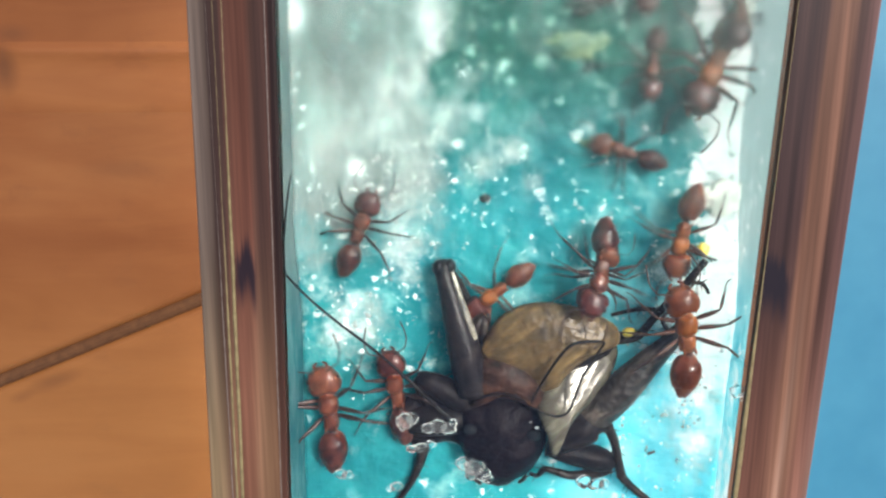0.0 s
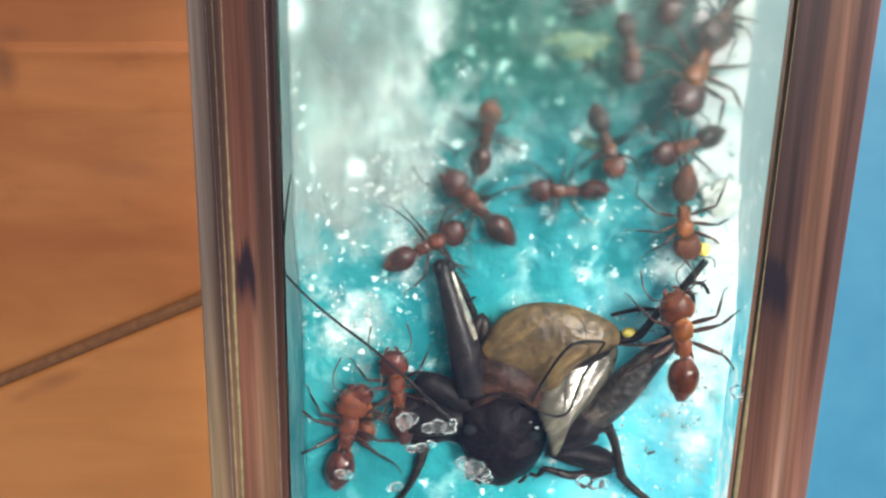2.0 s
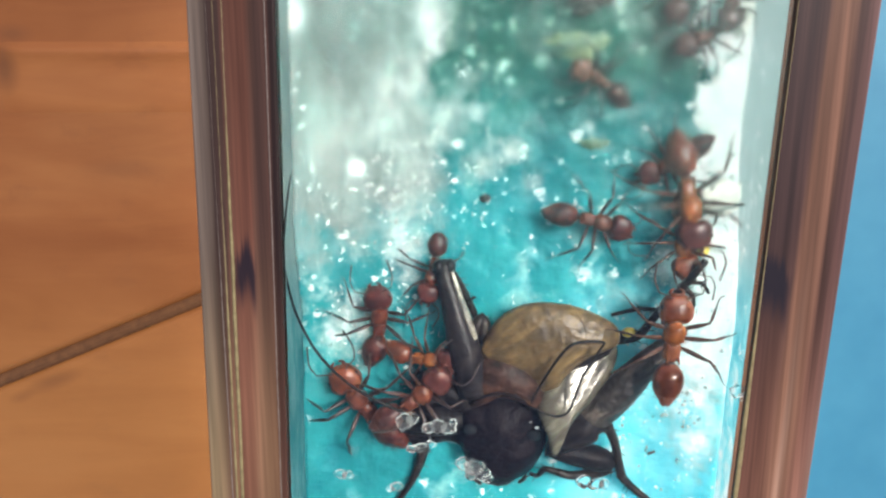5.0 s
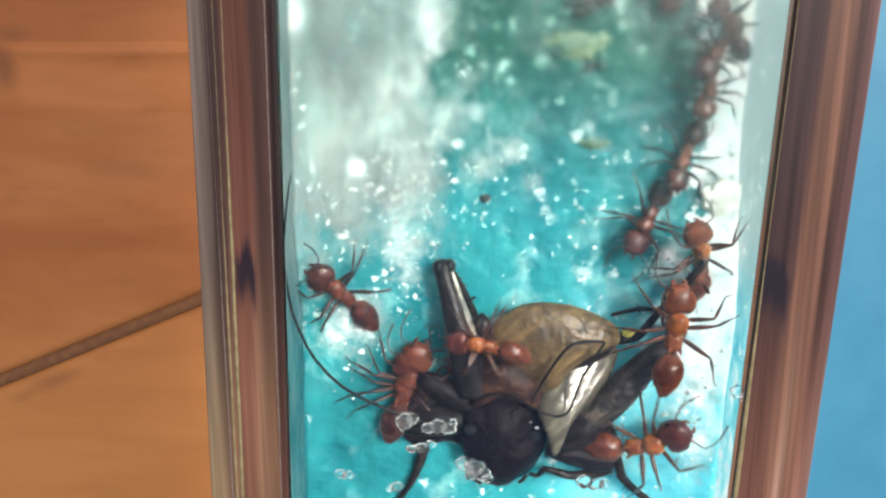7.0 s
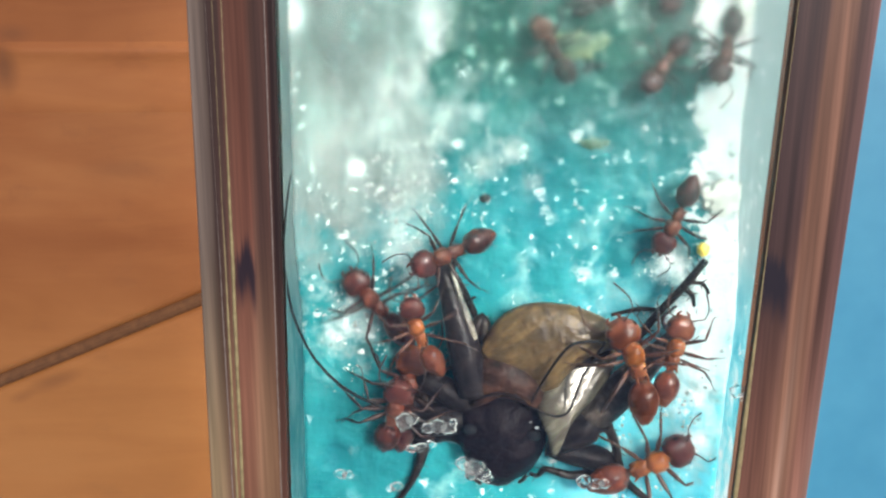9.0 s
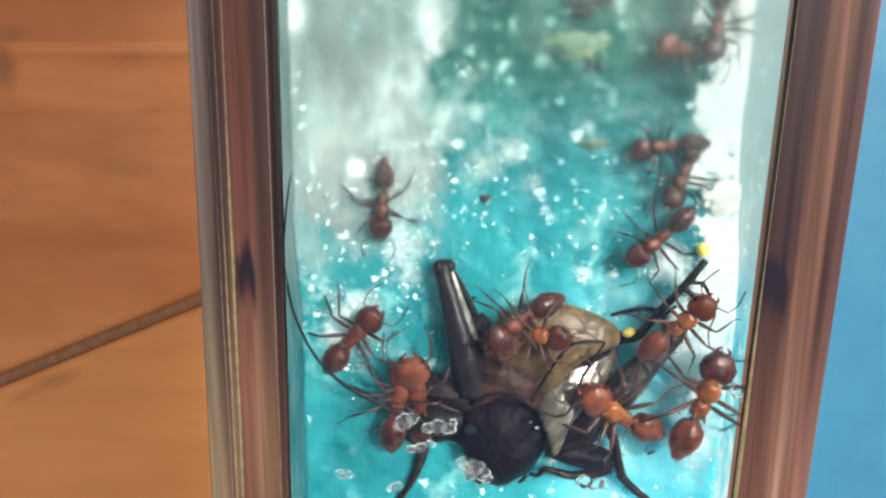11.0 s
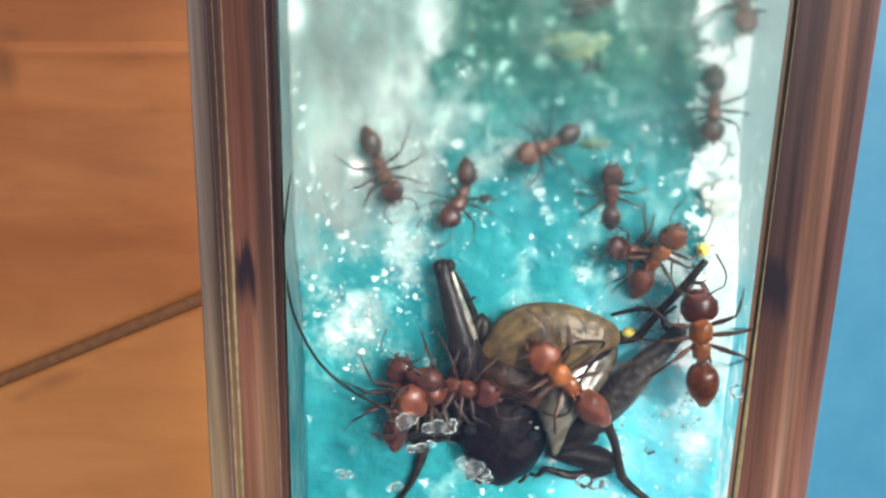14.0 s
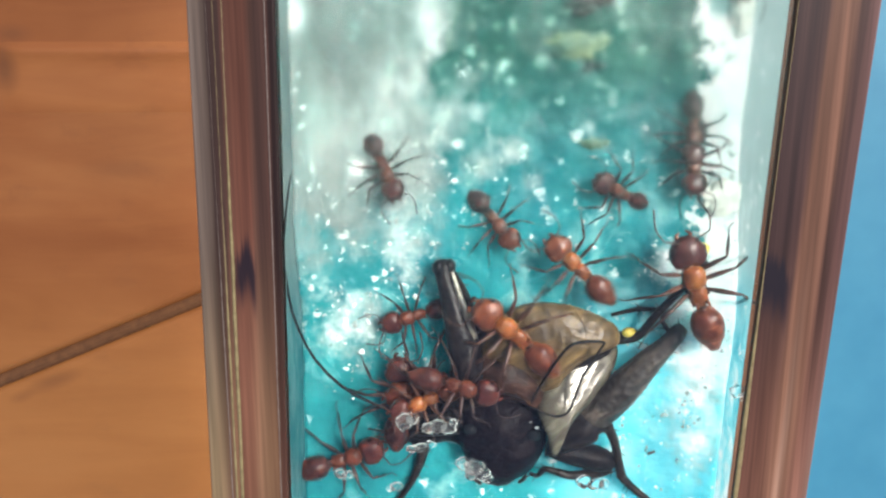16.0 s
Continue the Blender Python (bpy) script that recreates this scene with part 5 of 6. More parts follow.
def motions():
    """All that moves: the ants with their heads, hind bodies and legs, and the loose feeler."""
    # size; then seconds; place in mm; heading, bend of head and of hind body, pitch in degrees
    paths = [
        (1.14, [(0, 25.53, -9.35, 14.30, 98, 13, -13, 0), (0.5, 25.54, -9.38, 14.30, 96, 12, -12, 0), (1, 25.34, -9.55, 14.30, 95, 9, -9, 0), (1.5, 24.69, -9.64, 14.30, 104, 15, -15, 0),
        (2, 25.12, -9.85, 14.30, 100, 12, -12, 0), (2.5, 24.68, -10.47, 14.30, 89, 1, -1, 0), (3, 24.69, -10.70, 14.30, 84, 0, 0, 0), (3.5, 23.95, -10.74, 14.30, 89, 6, -6, 0),
        (4, 23.91, -10.86, 14.30, 88, 3, -3, 0), (6.5, 24.67, -9.23, 14.30, 87, 0, 0, 0), (7, 24.36, -9.23, 14.30, 86, 6, -6, 0), (7.5, 23.19, -9.20, 14.30, 100, 10, -10, 0),
        (8, 20.48, -12.49, 14.30, 100, 6, -6, 0), (8.5, 20.56, -12.97, 14.30, 100, 7, -7, 0), (9, 20.32, -12.54, 14.30, 110, 15, -15, 0), (11.5, 18.33, -20.68, 12.10, 147, -13, 13, -16),
        (12, 18.83, -22.39, 10.39, 140, -5, 5, 0), (12.5, 19.18, -24.32, 8.77, 122, 4, -4, 0), (13, 18.26, -22.22, 11.06, 127, -1, 1, 0), (13.5, 16.62, -19.99, 12.80, 117, 8, -8, 0),
        (14, 12.94, -14.78, 13.90, 133, 0, 0, 0), (14.5, 11.19, -11.73, 13.90, 131, 3, -3, 0), (15, 11.14, -8.00, 13.90, 105, 0, 0, 0), (15.5, 10.41, -7.80, 13.81, 115, 1, -1, 0),
        (16, 7.39, -10.02, 12.24, 140, 9, -9, 0)]),
        (1.19, [(0, -13.00, -20.44, 9.21, 96, 7, -7, 0), (0.5, -11.16, -22.27, 8.50, 75, -4, 4, 0), (1, -12.51, -24.73, 8.77, 89, -1, 1, 0), (1.5, -10.47, -22.15, 8.50, 85, 5, -5, 0),
        (2, -11.06, -23.27, 8.50, 78, 1, -1, 0), (2.5, -7.23, -21.30, 9.17, 76, 4, -4, 0), (3, -5.91, -20.37, 11.36, 60, -6, 6, 0), (3.5, -5.46, -20.39, 11.36, 53, -16, 16, 0),
        (4, -9.76, -21.74, 8.50, 124, -13, 13, 0), (6.5, -6.34, -15.97, 8.50, 126, -9, 9, -15), (7, -4.07, -17.57, 8.50, 72, 0, 0, 0), (9, -4.07, -18.18, 8.66, 81, -3, 3, 0),
        (11.5, -2.59, -17.82, 10.32, 111, 4, -4, -20), (12.25, -2.15, -17.62, 10.99, 153, 2, -2, -20), (13, -1.71, -17.42, 11.66, 194, -1, 1, -20), (14.5, -0.52, -17.18, 11.90, 190, -1, 1, -18),
        (16, -1.57, -17.52, 9.07, 202, 1, -1, 0)]),
        (1.06, [(0, -5.43, -18.31, 8.50, 100, 1, -1, 0), (0.5, -5.34, -18.32, 8.50, 97, -2, 2, 0), (1.5, -5.47, -17.51, 8.50, 94, -9, 9, 0), (2, -5.30, -18.27, 8.50, 97, -1, 1, 0),
        (3, -4.46, -18.19, 8.52, 91, -2, 2, 0), (3.5, -3.03, -17.45, 8.50, 91, 9, -9, 0), (4, -1.46, -17.03, 11.22, 40, 6, -6, 0), (6.5, -4.84, -18.89, 11.90, 67, 6, -6, -22),
        (7, -4.59, -18.31, 8.52, 79, 5, -5, 0), (8, -4.46, -18.24, 8.52, 74, 1, -1, 0), (8.5, -5.29, -18.94, 11.69, 77, 3, -3, -22), (9, -5.30, -19.00, 11.69, 77, 2, -2, -22),
        (11.5, -4.97, -18.55, 10.05, 81, -2, 2, 0), (12.5, -5.06, -18.73, 9.48, 83, -1, 1, 0), (14, -5.08, -18.73, 9.48, 85, -1, 1, 0), (16, -5.12, -18.91, 9.14, 87, -1, 1, 0)]),
        (0.93, [(0, -9.11, 0.62, 8.50, 70, 2, -2, 0), (0.5, -8.67, 0.94, 8.50, 70, 0, 0, 0), (1, -6.26, 1.76, 8.50, 63, -1, 1, -16), (1.5, -3.19, 0.90, 8.50, 45, 1, -1, 0),
        (2, -1.20, -1.23, 8.50, 27, -1, 1, 0), (2.5, 7.12, -2.09, 8.50, 26, -3, 3, 0), (3, 13.98, -1.04, 8.50, 0, -4, 4, 0), (3.5, 14.46, -2.02, 8.50, -17, -8, 8, 0),
        (4, 13.08, 1.10, 8.50, 28, -7, 7, 0), (5.25, 18.44, 1.41, 9.21, -29, -7, 7, 0), (6.5, 23.80, 1.73, 9.91, -86, -8, 8, 0), (7, 21.93, 0.93, 9.20, -122, 1, -1, -21),
        (7.5, 18.15, 0.51, 8.50, -162, -10, 10, -20), (8, 10.20, 0.29, 8.50, -170, -7, 7, -15), (8.5, 3.81, -2.78, 8.50, -143, -9, 9, -21), (9, -0.10, -1.68, 12.90, -161, -1, 1, -20),
        (11.5, 8.92, -11.55, 13.90, -147, 13, -13, -17), (12, 9.32, -13.24, 13.90, -153, 7, -7, -19), (12.25, 9.68, -11.75, 13.90, -86, 0, 0, -9), (12.5, 10.04, -10.25, 13.90, -19, -7, 7, 0),
        (13, 9.05, -14.79, 13.90, -24, -10, 10, -19), (13.5, 10.59, -15.26, 13.90, -25, -4, 4, -17), (14, 2.34, -15.95, 13.90, -10, 0, 0, -10), (14.5, 2.34, -15.95, 13.90, -10, 0, 0, -10),
        (16, 2.34, -15.95, 13.90, -10, 0, 0, -10)]),
        (0.87, [(0, 5.62, -7.08, 8.50, -141, 5, -5, 0), (0.5, -0.25, -8.70, 12.66, -178, -6, 6, -20), (1, -2.36, -13.44, 8.50, -164, -6, 6, -22), (1.5, -7.29, -17.35, 8.50, -137, -3, 3, -22),
        (1.75, -8.17, -19.03, 8.50, -203, 6, -6, -22), (2, -9.05, -20.71, 8.50, -268, 15, -15, -21), (2.17, -8.22, -20.36, 8.50, -329, 13, -13, -21), (2.33, -7.38, -20.01, 8.50, -390, 12, -12, -22),
        (2.5, -6.55, -19.66, 8.50, -450, 11, -11, -22), (3, -3.44, -15.47, 8.50, -432, -6, 6, -22), (3.5, -2.63, -14.58, 8.50, -360, -37, 37, -22), (4, -0.55, -15.67, 10.36, -364, 38, -38, -22),
        (6.5, -2.63, -11.64, 8.50, -304, -25, 25, -15), (6.75, 0.78, -11.58, 10.70, -248, -7, 7, -7), (7, 4.19, -11.51, 12.90, -191, 11, -11, 0), (7.5, -0.65, -12.85, 13.30, -104, 0, 0, 0),
        (8, -1.30, -12.71, 13.30, -186, 0, 0, 0), (8.5, -3.11, -12.74, 13.70, -217, 3, -3, 0), (9, -2.65, -9.52, 14.10, -250, -13, 13, 0), (9.2, 3.05, -10.65, 14.10, -273, 0, 0, 0),
        (11.5, 10.36, -9.95, 13.90, -348, -37, 37, -22), (12, 10.26, -11.28, 13.90, -334, -26, 26, -16), (12.25, 8.68, -10.80, 13.25, -263, -15, 15, -8), (12.5, 7.10, -10.33, 12.60, -192, -3, 3, 0),
        (13, 3.64, -15.19, 12.90, -186, 16, -16, 0), (13.5, 3.17, -16.22, 12.40, -184, 9, -9, -14), (14, -2.49, -18.49, 12.20, -159, 0, 0, -10), (14.5, -2.49, -18.49, 12.20, -159, 0, 0, -10),
        (15, -2.49, -18.49, 12.20, -159, 0, 0, -10), (15.5, -2.49, -18.49, 12.20, -159, 0, 0, -10), (16, -2.49, -18.49, 12.20, -159, 0, 0, -10)]),
        (1.02, [(0, 16.47, -4.53, 12.52, -105, -9, 9, -22), (0.25, 14.45, -4.51, 12.29, -144, 5, -5, -22), (0.5, 12.43, -4.48, 12.07, -183, 19, -19, -22), (1, 16.62, -3.86, 9.46, -110, -16, 16, 0),
        (1.25, 15.47, -2.46, 8.98, -166, -4, 4, 0), (1.5, 14.32, -1.07, 8.50, -222, 8, -8, 0), (2, 3.30, 3.40, 8.50, -225, 0, 0, 0), (2.5, -5.02, 10.65, 8.50, -241, 0, 0, -22),
        (2.67, -5.78, 9.86, 8.50, -299, -2, 2, -22), (2.83, -6.54, 9.06, 8.50, -358, -3, 3, -22), (3, -7.30, 8.27, 8.50, -416, -5, 5, -22), (3.5, -7.86, -1.27, 8.50, -455, -4, 4, -22),
        (3.75, -6.77, -5.81, 8.50, -514, 10, -10, -18), (4, -5.68, -10.35, 8.50, -573, 24, -24, -14), (5.25, -7.56, -9.39, 8.50, -648, 11, -11, -18), (6.5, -9.44, -8.43, 8.50, -722, -2, 2, -22),
        (6.75, -10.63, -7.44, 8.50, -655, 3, -3, -20), (7, -11.83, -6.44, 8.50, -588, 8, -8, -18), (7.5, -11.34, -4.74, 8.50, -617, 5, -5, 0), (8, -11.79, -5.97, 8.50, -607, 9, -9, -19),
        (8.5, -12.36, -14.14, 8.97, -642, -1, 1, -20), (9, -7.80, -7.89, 8.50, -589, -3, 3, 0), (9.2, -8.43, -5.46, 8.50, -600, 2, -2, 0), (11.5, -10.55, -15.60, 8.50, -672, -5, 5, -19),
        (12, -12.19, -20.87, 8.55, -621, -2, 2, 0), (12.5, -13.40, -27.96, 10.22, -637, 0, 0, 0), (13, -13.92, -36.63, 11.06, -632, 0, 0, 0), (14.5, -13.30, -40.81, 9.40, -632, 0, 0, 0),
        (15, -10.90, -35.32, 8.50, -653, 3, -3, 0), (15.5, -11.09, -29.46, 8.50, -657, -6, 6, -14), (16, -11.20, -26.96, 8.50, -701, 0, 0, 0)]),
        (0.81, [(0, 29.41, 31.26, 9.29, -85, 0, 0, -18), (0.5, 28.26, 9.56, 9.44, -108, 1, -1, -22), (1, 26.22, 7.35, 9.58, -145, -5, 5, -22), (1.5, 19.68, 4.12, 8.59, -160, -1, 1, 0),
        (2, 13.05, 4.61, 8.50, -180, -4, 4, 0), (2.5, 3.06, 11.67, 8.50, -211, 1, -1, 0), (3, -3.16, 10.82, 8.50, -189, 9, -9, -18), (3.5, -3.99, 5.05, 8.50, -132, -3, 3, -22),
        (4, -5.40, -1.54, 8.50, -92, 1, -1, -21), (6.5, 6.50, -8.56, 8.51, -164, -16, 16, -21), (7, 3.28, -15.80, 8.50, -198, 3, -3, -20), (7.5, 0.06, -15.03, 8.50, -124, -21, 21, -20),
        (8, -1.08, -16.10, 8.50, -165, 5, -5, -22), (8.5, -1.13, -18.88, 8.50, -169, 8, -8, -22), (9, -3.04, -16.52, 8.50, -233, 3, -3, -22), (9.83, -4.46, -8.83, 8.50, -178, 1, -1, -15),
        (10.67, -5.88, -1.14, 8.50, -123, -2, 2, -7), (11.5, -7.30, 6.56, 8.50, -68, -4, 4, 0), (12, -7.33, 6.77, 8.50, -71, 0, 0, 0), (12.5, -7.39, 6.87, 8.50, -73, 4, -4, 0),
        (13, -7.14, 7.11, 8.50, -78, 5, -5, 0), (13.5, -6.88, 6.82, 8.50, -70, 5, -5, -18), (14, -6.50, 6.74, 8.50, -67, 1, -1, 0), (14.5, -6.28, 6.83, 8.50, -77, 1, -1, -15),
        (15, -6.30, 6.86, 8.50, -77, -2, 2, -19), (15.5, -6.26, 6.94, 8.50, -76, -2, 2, -19), (16, -6.12, 6.44, 8.50, -65, -3, 3, -21)]),
        (0.84, [(0, 30.52, 22.72, 9.30, -94, -7, 7, -22), (0.5, 29.18, 11.97, 9.30, -111, -11, 11, -22), (1, 29.06, 12.26, 9.30, -98, -4, 4, -22), (1.25, 28.06, 10.80, 9.34, -143, 6, -6, -22),
        (1.5, 27.07, 9.35, 9.38, -188, 17, -17, -22), (2, 25.35, 9.29, 9.07, -162, -1, 1, -18), (2.5, 25.20, 9.47, 8.95, -139, -6, 6, -21), (3, 25.62, 9.12, 9.14, -150, -14, 14, -22),
        (3.5, 24.95, 9.08, 8.92, -145, 0, 0, -22), (4, 24.11, 8.62, 8.82, -153, -6, 6, -14), (6.5, 25.19, 7.05, 9.31, -132, -6, 6, 0), (7, 25.52, 7.68, 9.20, -116, 10, -10, -22),
        (7.5, 25.72, 3.70, 10.20, -111, 1, -1, -22), (8, 25.57, 2.24, 10.55, -113, 3, -3, -22), (8.5, 25.38, 2.11, 10.50, -121, 8, -8, -22), (9, 24.84, 1.44, 10.54, -113, -5, 5, 0),
        (11.5, 22.77, -1.52, 10.02, -141, -1, 1, 0), (12, 22.55, -2.28, 9.87, -140, -1, 1, 0), (12.5, 23.44, -0.65, 10.15, -131, 3, -3, -15), (13, 20.19, -3.36, 8.97, -144, 4, -4, 0),
        (13.5, 22.16, -2.50, 9.62, -140, 6, -6, -16), (14, 20.71, -1.97, 9.17, -187, -19, 19, -22), (14.25, 23.34, 0.11, 9.94, -140, -10, 10, -11), (14.5, 25.96, 2.19, 10.72, -93, 0, 0, 0),
        (15, 26.97, 2.81, 11.34, -84, 1, -1, -17), (15.5, 26.96, 3.25, 10.95, -83, 5, -5, -20), (16, 26.78, 7.41, 9.60, -95, 5, -5, -21)]),
        (0.80, [(0, 19.36, 8.96, 8.52, 163, 1, -1, 0), (0.5, 24.40, 9.09, 8.92, 177, 3, -3, -16), (1, 24.39, 8.35, 9.02, 177, -17, 17, 0), (1.5, 20.85, 9.33, 8.52, 197, 25, -25, 0),
        (1.75, 19.44, 9.13, 8.51, 241, 11, -11, -11), (2, 18.03, 8.93, 8.50, 286, -3, 3, -22), (2.5, 14.40, 10.35, 8.50, 212, 3, -3, -17), (3, 14.35, 13.69, 8.50, 173, -3, 3, 0),
        (3.5, 15.63, 15.32, 8.50, 152, -2, 2, 0), (4, 13.99, 17.19, 8.50, 148, 1, -1, -19), (6.5, 25.20, 15.71, 8.81, 190, 23, -23, -22), (7, 27.99, 14.99, 9.24, 261, -26, 26, -22),
        (7.5, 25.50, 9.85, 9.00, 214, -3, 3, -22), (7.75, 23.96, 10.67, 8.76, 163, 0, 0, -21), (8, 22.41, 11.49, 8.52, 112, 2, -2, -20), (8.5, 16.44, 15.76, 8.50, 130, 7, -7, -22),
        (9, 11.14, 20.26, 8.50, 126, 2, -2, -21), (11.5, 26.46, 18.90, 9.05, 177, -3, 3, -22), (12, 23.16, 16.95, 8.51, 148, 7, -7, -19), (12.5, 24.13, 16.53, 8.61, 128, -4, 4, -22),
        (13, 17.49, 13.52, 8.50, 194, -3, 3, -22), (13.5, 13.95, 11.08, 8.50, 197, 0, 0, -22), (14, 10.66, 9.28, 8.50, 202, -4, 4, -22), (14.5, 7.77, 5.45, 8.50, 273, -1, 1, -22),
        (15, 8.08, 3.52, 8.50, 286, 3, -3, -20), (15.5, 6.16, 1.90, 8.50, 296, 0, 0, -22), (16, 6.24, 0.71, 8.50, 311, -2, 2, -22)]),
        (0.80, [(0, 17.07, -3.61, 11.20, 72, 0, 0, -22), (0.5, 14.81, -3.35, 11.14, 89, -36, 36, -22), (1, 16.96, -3.18, 10.02, 82, 11, -11, -16), (1.5, 5.64, 3.54, 8.50, 150, 4, -4, -22),
        (1.8, 4.03, 8.18, 8.50, 102, 3, -3, 0), (2, 4.77, 11.33, 8.50, 81, 2, -2, -17), (2.5, 9.44, 16.25, 8.50, 43, -2, 2, 0), (3, 8.18, 19.24, 8.50, 52, -6, 6, -22),
        (3.5, 8.07, 23.03, 8.50, 69, 2, -2, -22), (4, 7.86, 24.75, 8.50, 74, -2, 2, -22), (4.83, 10.83, 26.56, 8.50, 131, -3, 3, -20), (5.67, 13.80, 28.36, 8.50, 188, -4, 4, -19),
        (6.5, 16.78, 30.17, 8.50, 244, -5, 5, -17), (11.5, 26.80, 28.63, 8.99, 263, -1, 1, -17), (12, 27.82, 24.31, 9.16, 271, 0, 0, -22), (12.5, 26.62, 23.87, 8.97, 266, -2, 2, -22),
        (13, 29.55, 28.58, 9.30, 261, -1, 1, -22), (14, 30.71, 23.93, 9.30, 275, 0, 0, -22), (14.5, 30.19, 20.37, 9.30, 260, -5, 5, -17), (15, 30.50, 21.61, 9.30, 269, 0, 0, -22),
        (15.5, 29.34, 16.53, 9.30, 254, 7, -7, -21), (16, 30.44, 27.13, 9.30, 271, 0, 0, -22)]),
        (0.80, [(0, 21.25, 26.05, 8.50, -93, -7, 7, -18), (4, 24.82, 25.20, 8.66, -96, 0, 0, 0), (6.5, 23.65, 26.73, 8.53, -92, -1, 1, 0), (9, 23.65, 26.69, 8.53, -91, -1, 1, 0),
        (11.5, 28.89, 17.25, 9.29, -109, -4, 4, -22), (12, 22.67, 12.66, 8.51, -169, -3, 3, -22), (12.5, 11.34, 11.26, 8.50, -176, -2, 2, 0), (13, 5.04, 9.99, 8.50, -168, -1, 1, 0),
        (13.5, 1.04, 7.02, 8.50, -151, 5, -5, -19), (14, 1.72, 3.14, 8.50, -114, -25, 25, -22), (14.5, 1.41, -1.51, 8.81, -107, 3, -3, -22), (15, 2.67, -5.98, 12.90, -100, -11, 11, -22),
        (15.5, -2.59, -8.84, 8.50, -157, 4, -4, -22), (16, -3.88, -9.81, 8.50, -167, 2, -2, -15)]),
        (0.95, [(0, 25.47, -0.27, 11.06, -100, 9, -9, 0), (0.5, 24.75, 3.01, 9.96, -160, 38, -38, -22), (0.75, 25.96, 4.52, 9.95, -98, 8, -8, -22), (1, 27.17, 6.04, 9.94, -36, -22, 22, -22),
        (1.5, 25.49, 0.29, 10.55, -82, 8, -8, 0), (2, 25.84, 1.52, 10.53, -83, 13, -13, 0), (2.5, 26.86, 2.67, 11.05, -83, -3, 3, -18), (3, 26.93, 5.95, 10.01, -83, 11, -11, -14),
        (3.5, 26.63, 6.45, 9.77, -95, 9, -9, 0), (4, 25.62, 4.03, 9.97, -88, 15, -15, -16), (6.5, 25.62, -3.36, 12.62, -133, 15, -15, -22), (6.75, 26.25, -2.15, 12.83, -195, 16, -16, -22),
        (7, 26.89, -0.94, 13.04, -257, 16, -16, -22), (7.5, 26.42, -4.48, 13.86, -276, 4, -4, -16), (8, 25.16, -8.83, 14.30, -305, -2, 2, -16), (8.5, 25.21, -13.13, 14.30, -277, 0, 0, 0),
        (9, 24.46, -11.80, 14.30, -279, -2, 2, 0), (11.5, 25.60, -7.69, 14.30, -318, 2, -2, -20), (12, 25.54, -6.06, 13.21, -321, 2, -2, 0), (12.5, 26.63, -2.80, 13.52, -302, 7, -7, 0),
        (13, 25.32, -3.26, 12.36, -289, 6, -6, 0), (13.5, 24.85, -1.28, 10.93, -289, -11, 11, 0), (14, 23.60, -1.69, 10.29, -294, -7, 7, -22), (14.5, 18.44, -3.27, 8.87, -228, 6, -6, -22),
        (15, 23.25, -2.55, 10.40, -169, 5, -5, 0), (15.5, 20.18, -3.85, 9.01, -156, -4, 4, 0), (16, 14.39, -3.20, 10.47, -224, 1, -1, 0)]),
        (0.80, [(0, 22.08, 17.28, 8.50, -99, 2, -2, -20), (0.5, 21.86, 18.13, 8.50, -89, -11, 11, 0), (1, 20.32, 17.89, 8.50, -85, -20, 20, -18), (1.5, 19.50, 18.66, 8.50, -81, -12, 12, 0),
        (2, 19.94, 18.84, 8.50, -85, -16, 16, -22), (2.5, 20.18, 19.81, 8.50, -78, -8, 8, -22), (3, 20.19, 20.87, 8.50, -65, -14, 14, -22), (3.5, 18.94, 21.74, 8.50, -37, -2, 2, 0),
        (3.75, 21.30, 21.09, 8.51, -105, -4, 4, 0), (4, 23.67, 20.44, 8.52, -174, -6, 6, 0), (6.5, 28.36, 21.49, 9.25, -109, -9, 9, -22), (7, 28.30, 18.96, 9.24, -125, 1, -1, -20),
        (7.5, 28.38, 19.06, 9.24, -124, 2, -2, -22), (8, 27.83, 19.38, 9.21, -163, -17, 17, -22), (8.5, 26.72, 20.40, 9.03, -161, -12, 12, -20), (9, 22.95, 17.51, 8.52, -131, 3, -3, -22),
        (11.5, 23.64, 9.20, 8.69, -177, 7, -7, 0), (12, 23.63, 9.30, 8.69, -173, 3, -3, 0), (12.5, 23.24, 9.17, 8.62, -172, 8, -8, 0), (13, 19.82, 8.98, 8.52, -154, 5, -5, -22),
        (13.5, 18.26, 5.80, 8.50, -87, 0, 0, -22), (13.67, 18.29, 5.46, 8.50, -146, -1, 1, -22), (13.83, 18.32, 5.11, 8.50, -205, -2, 2, -22), (14, 18.35, 4.76, 8.50, -264, -3, 3, -22),
        (14.5, 19.00, 4.69, 8.50, -214, 1, -1, -22), (15, 19.18, 4.46, 8.52, -215, 5, -5, -22), (15.5, 19.06, 4.73, 8.52, -212, 4, -4, -22), (16, 18.75, 4.76, 8.50, -207, -4, 4, -22)]),
        (0.80, [(0, 28.13, 28.77, 9.21, -104, -4, 4, -20), (0.5, 29.43, 20.29, 9.30, -109, -4, 4, -22), (1, 29.21, 23.64, 9.29, -82, 10, -10, -22), (1.5, 29.30, 22.70, 9.30, -112, -10, 10, -22),
        (2, 28.67, 22.50, 9.28, -127, -13, 13, -22), (2.5, 28.49, 22.33, 9.28, -160, -2, 2, -22), (3, 28.26, 21.99, 9.24, -126, 1, -1, -22), (3.5, 29.01, 22.68, 9.30, -125, -24, 24, -22),
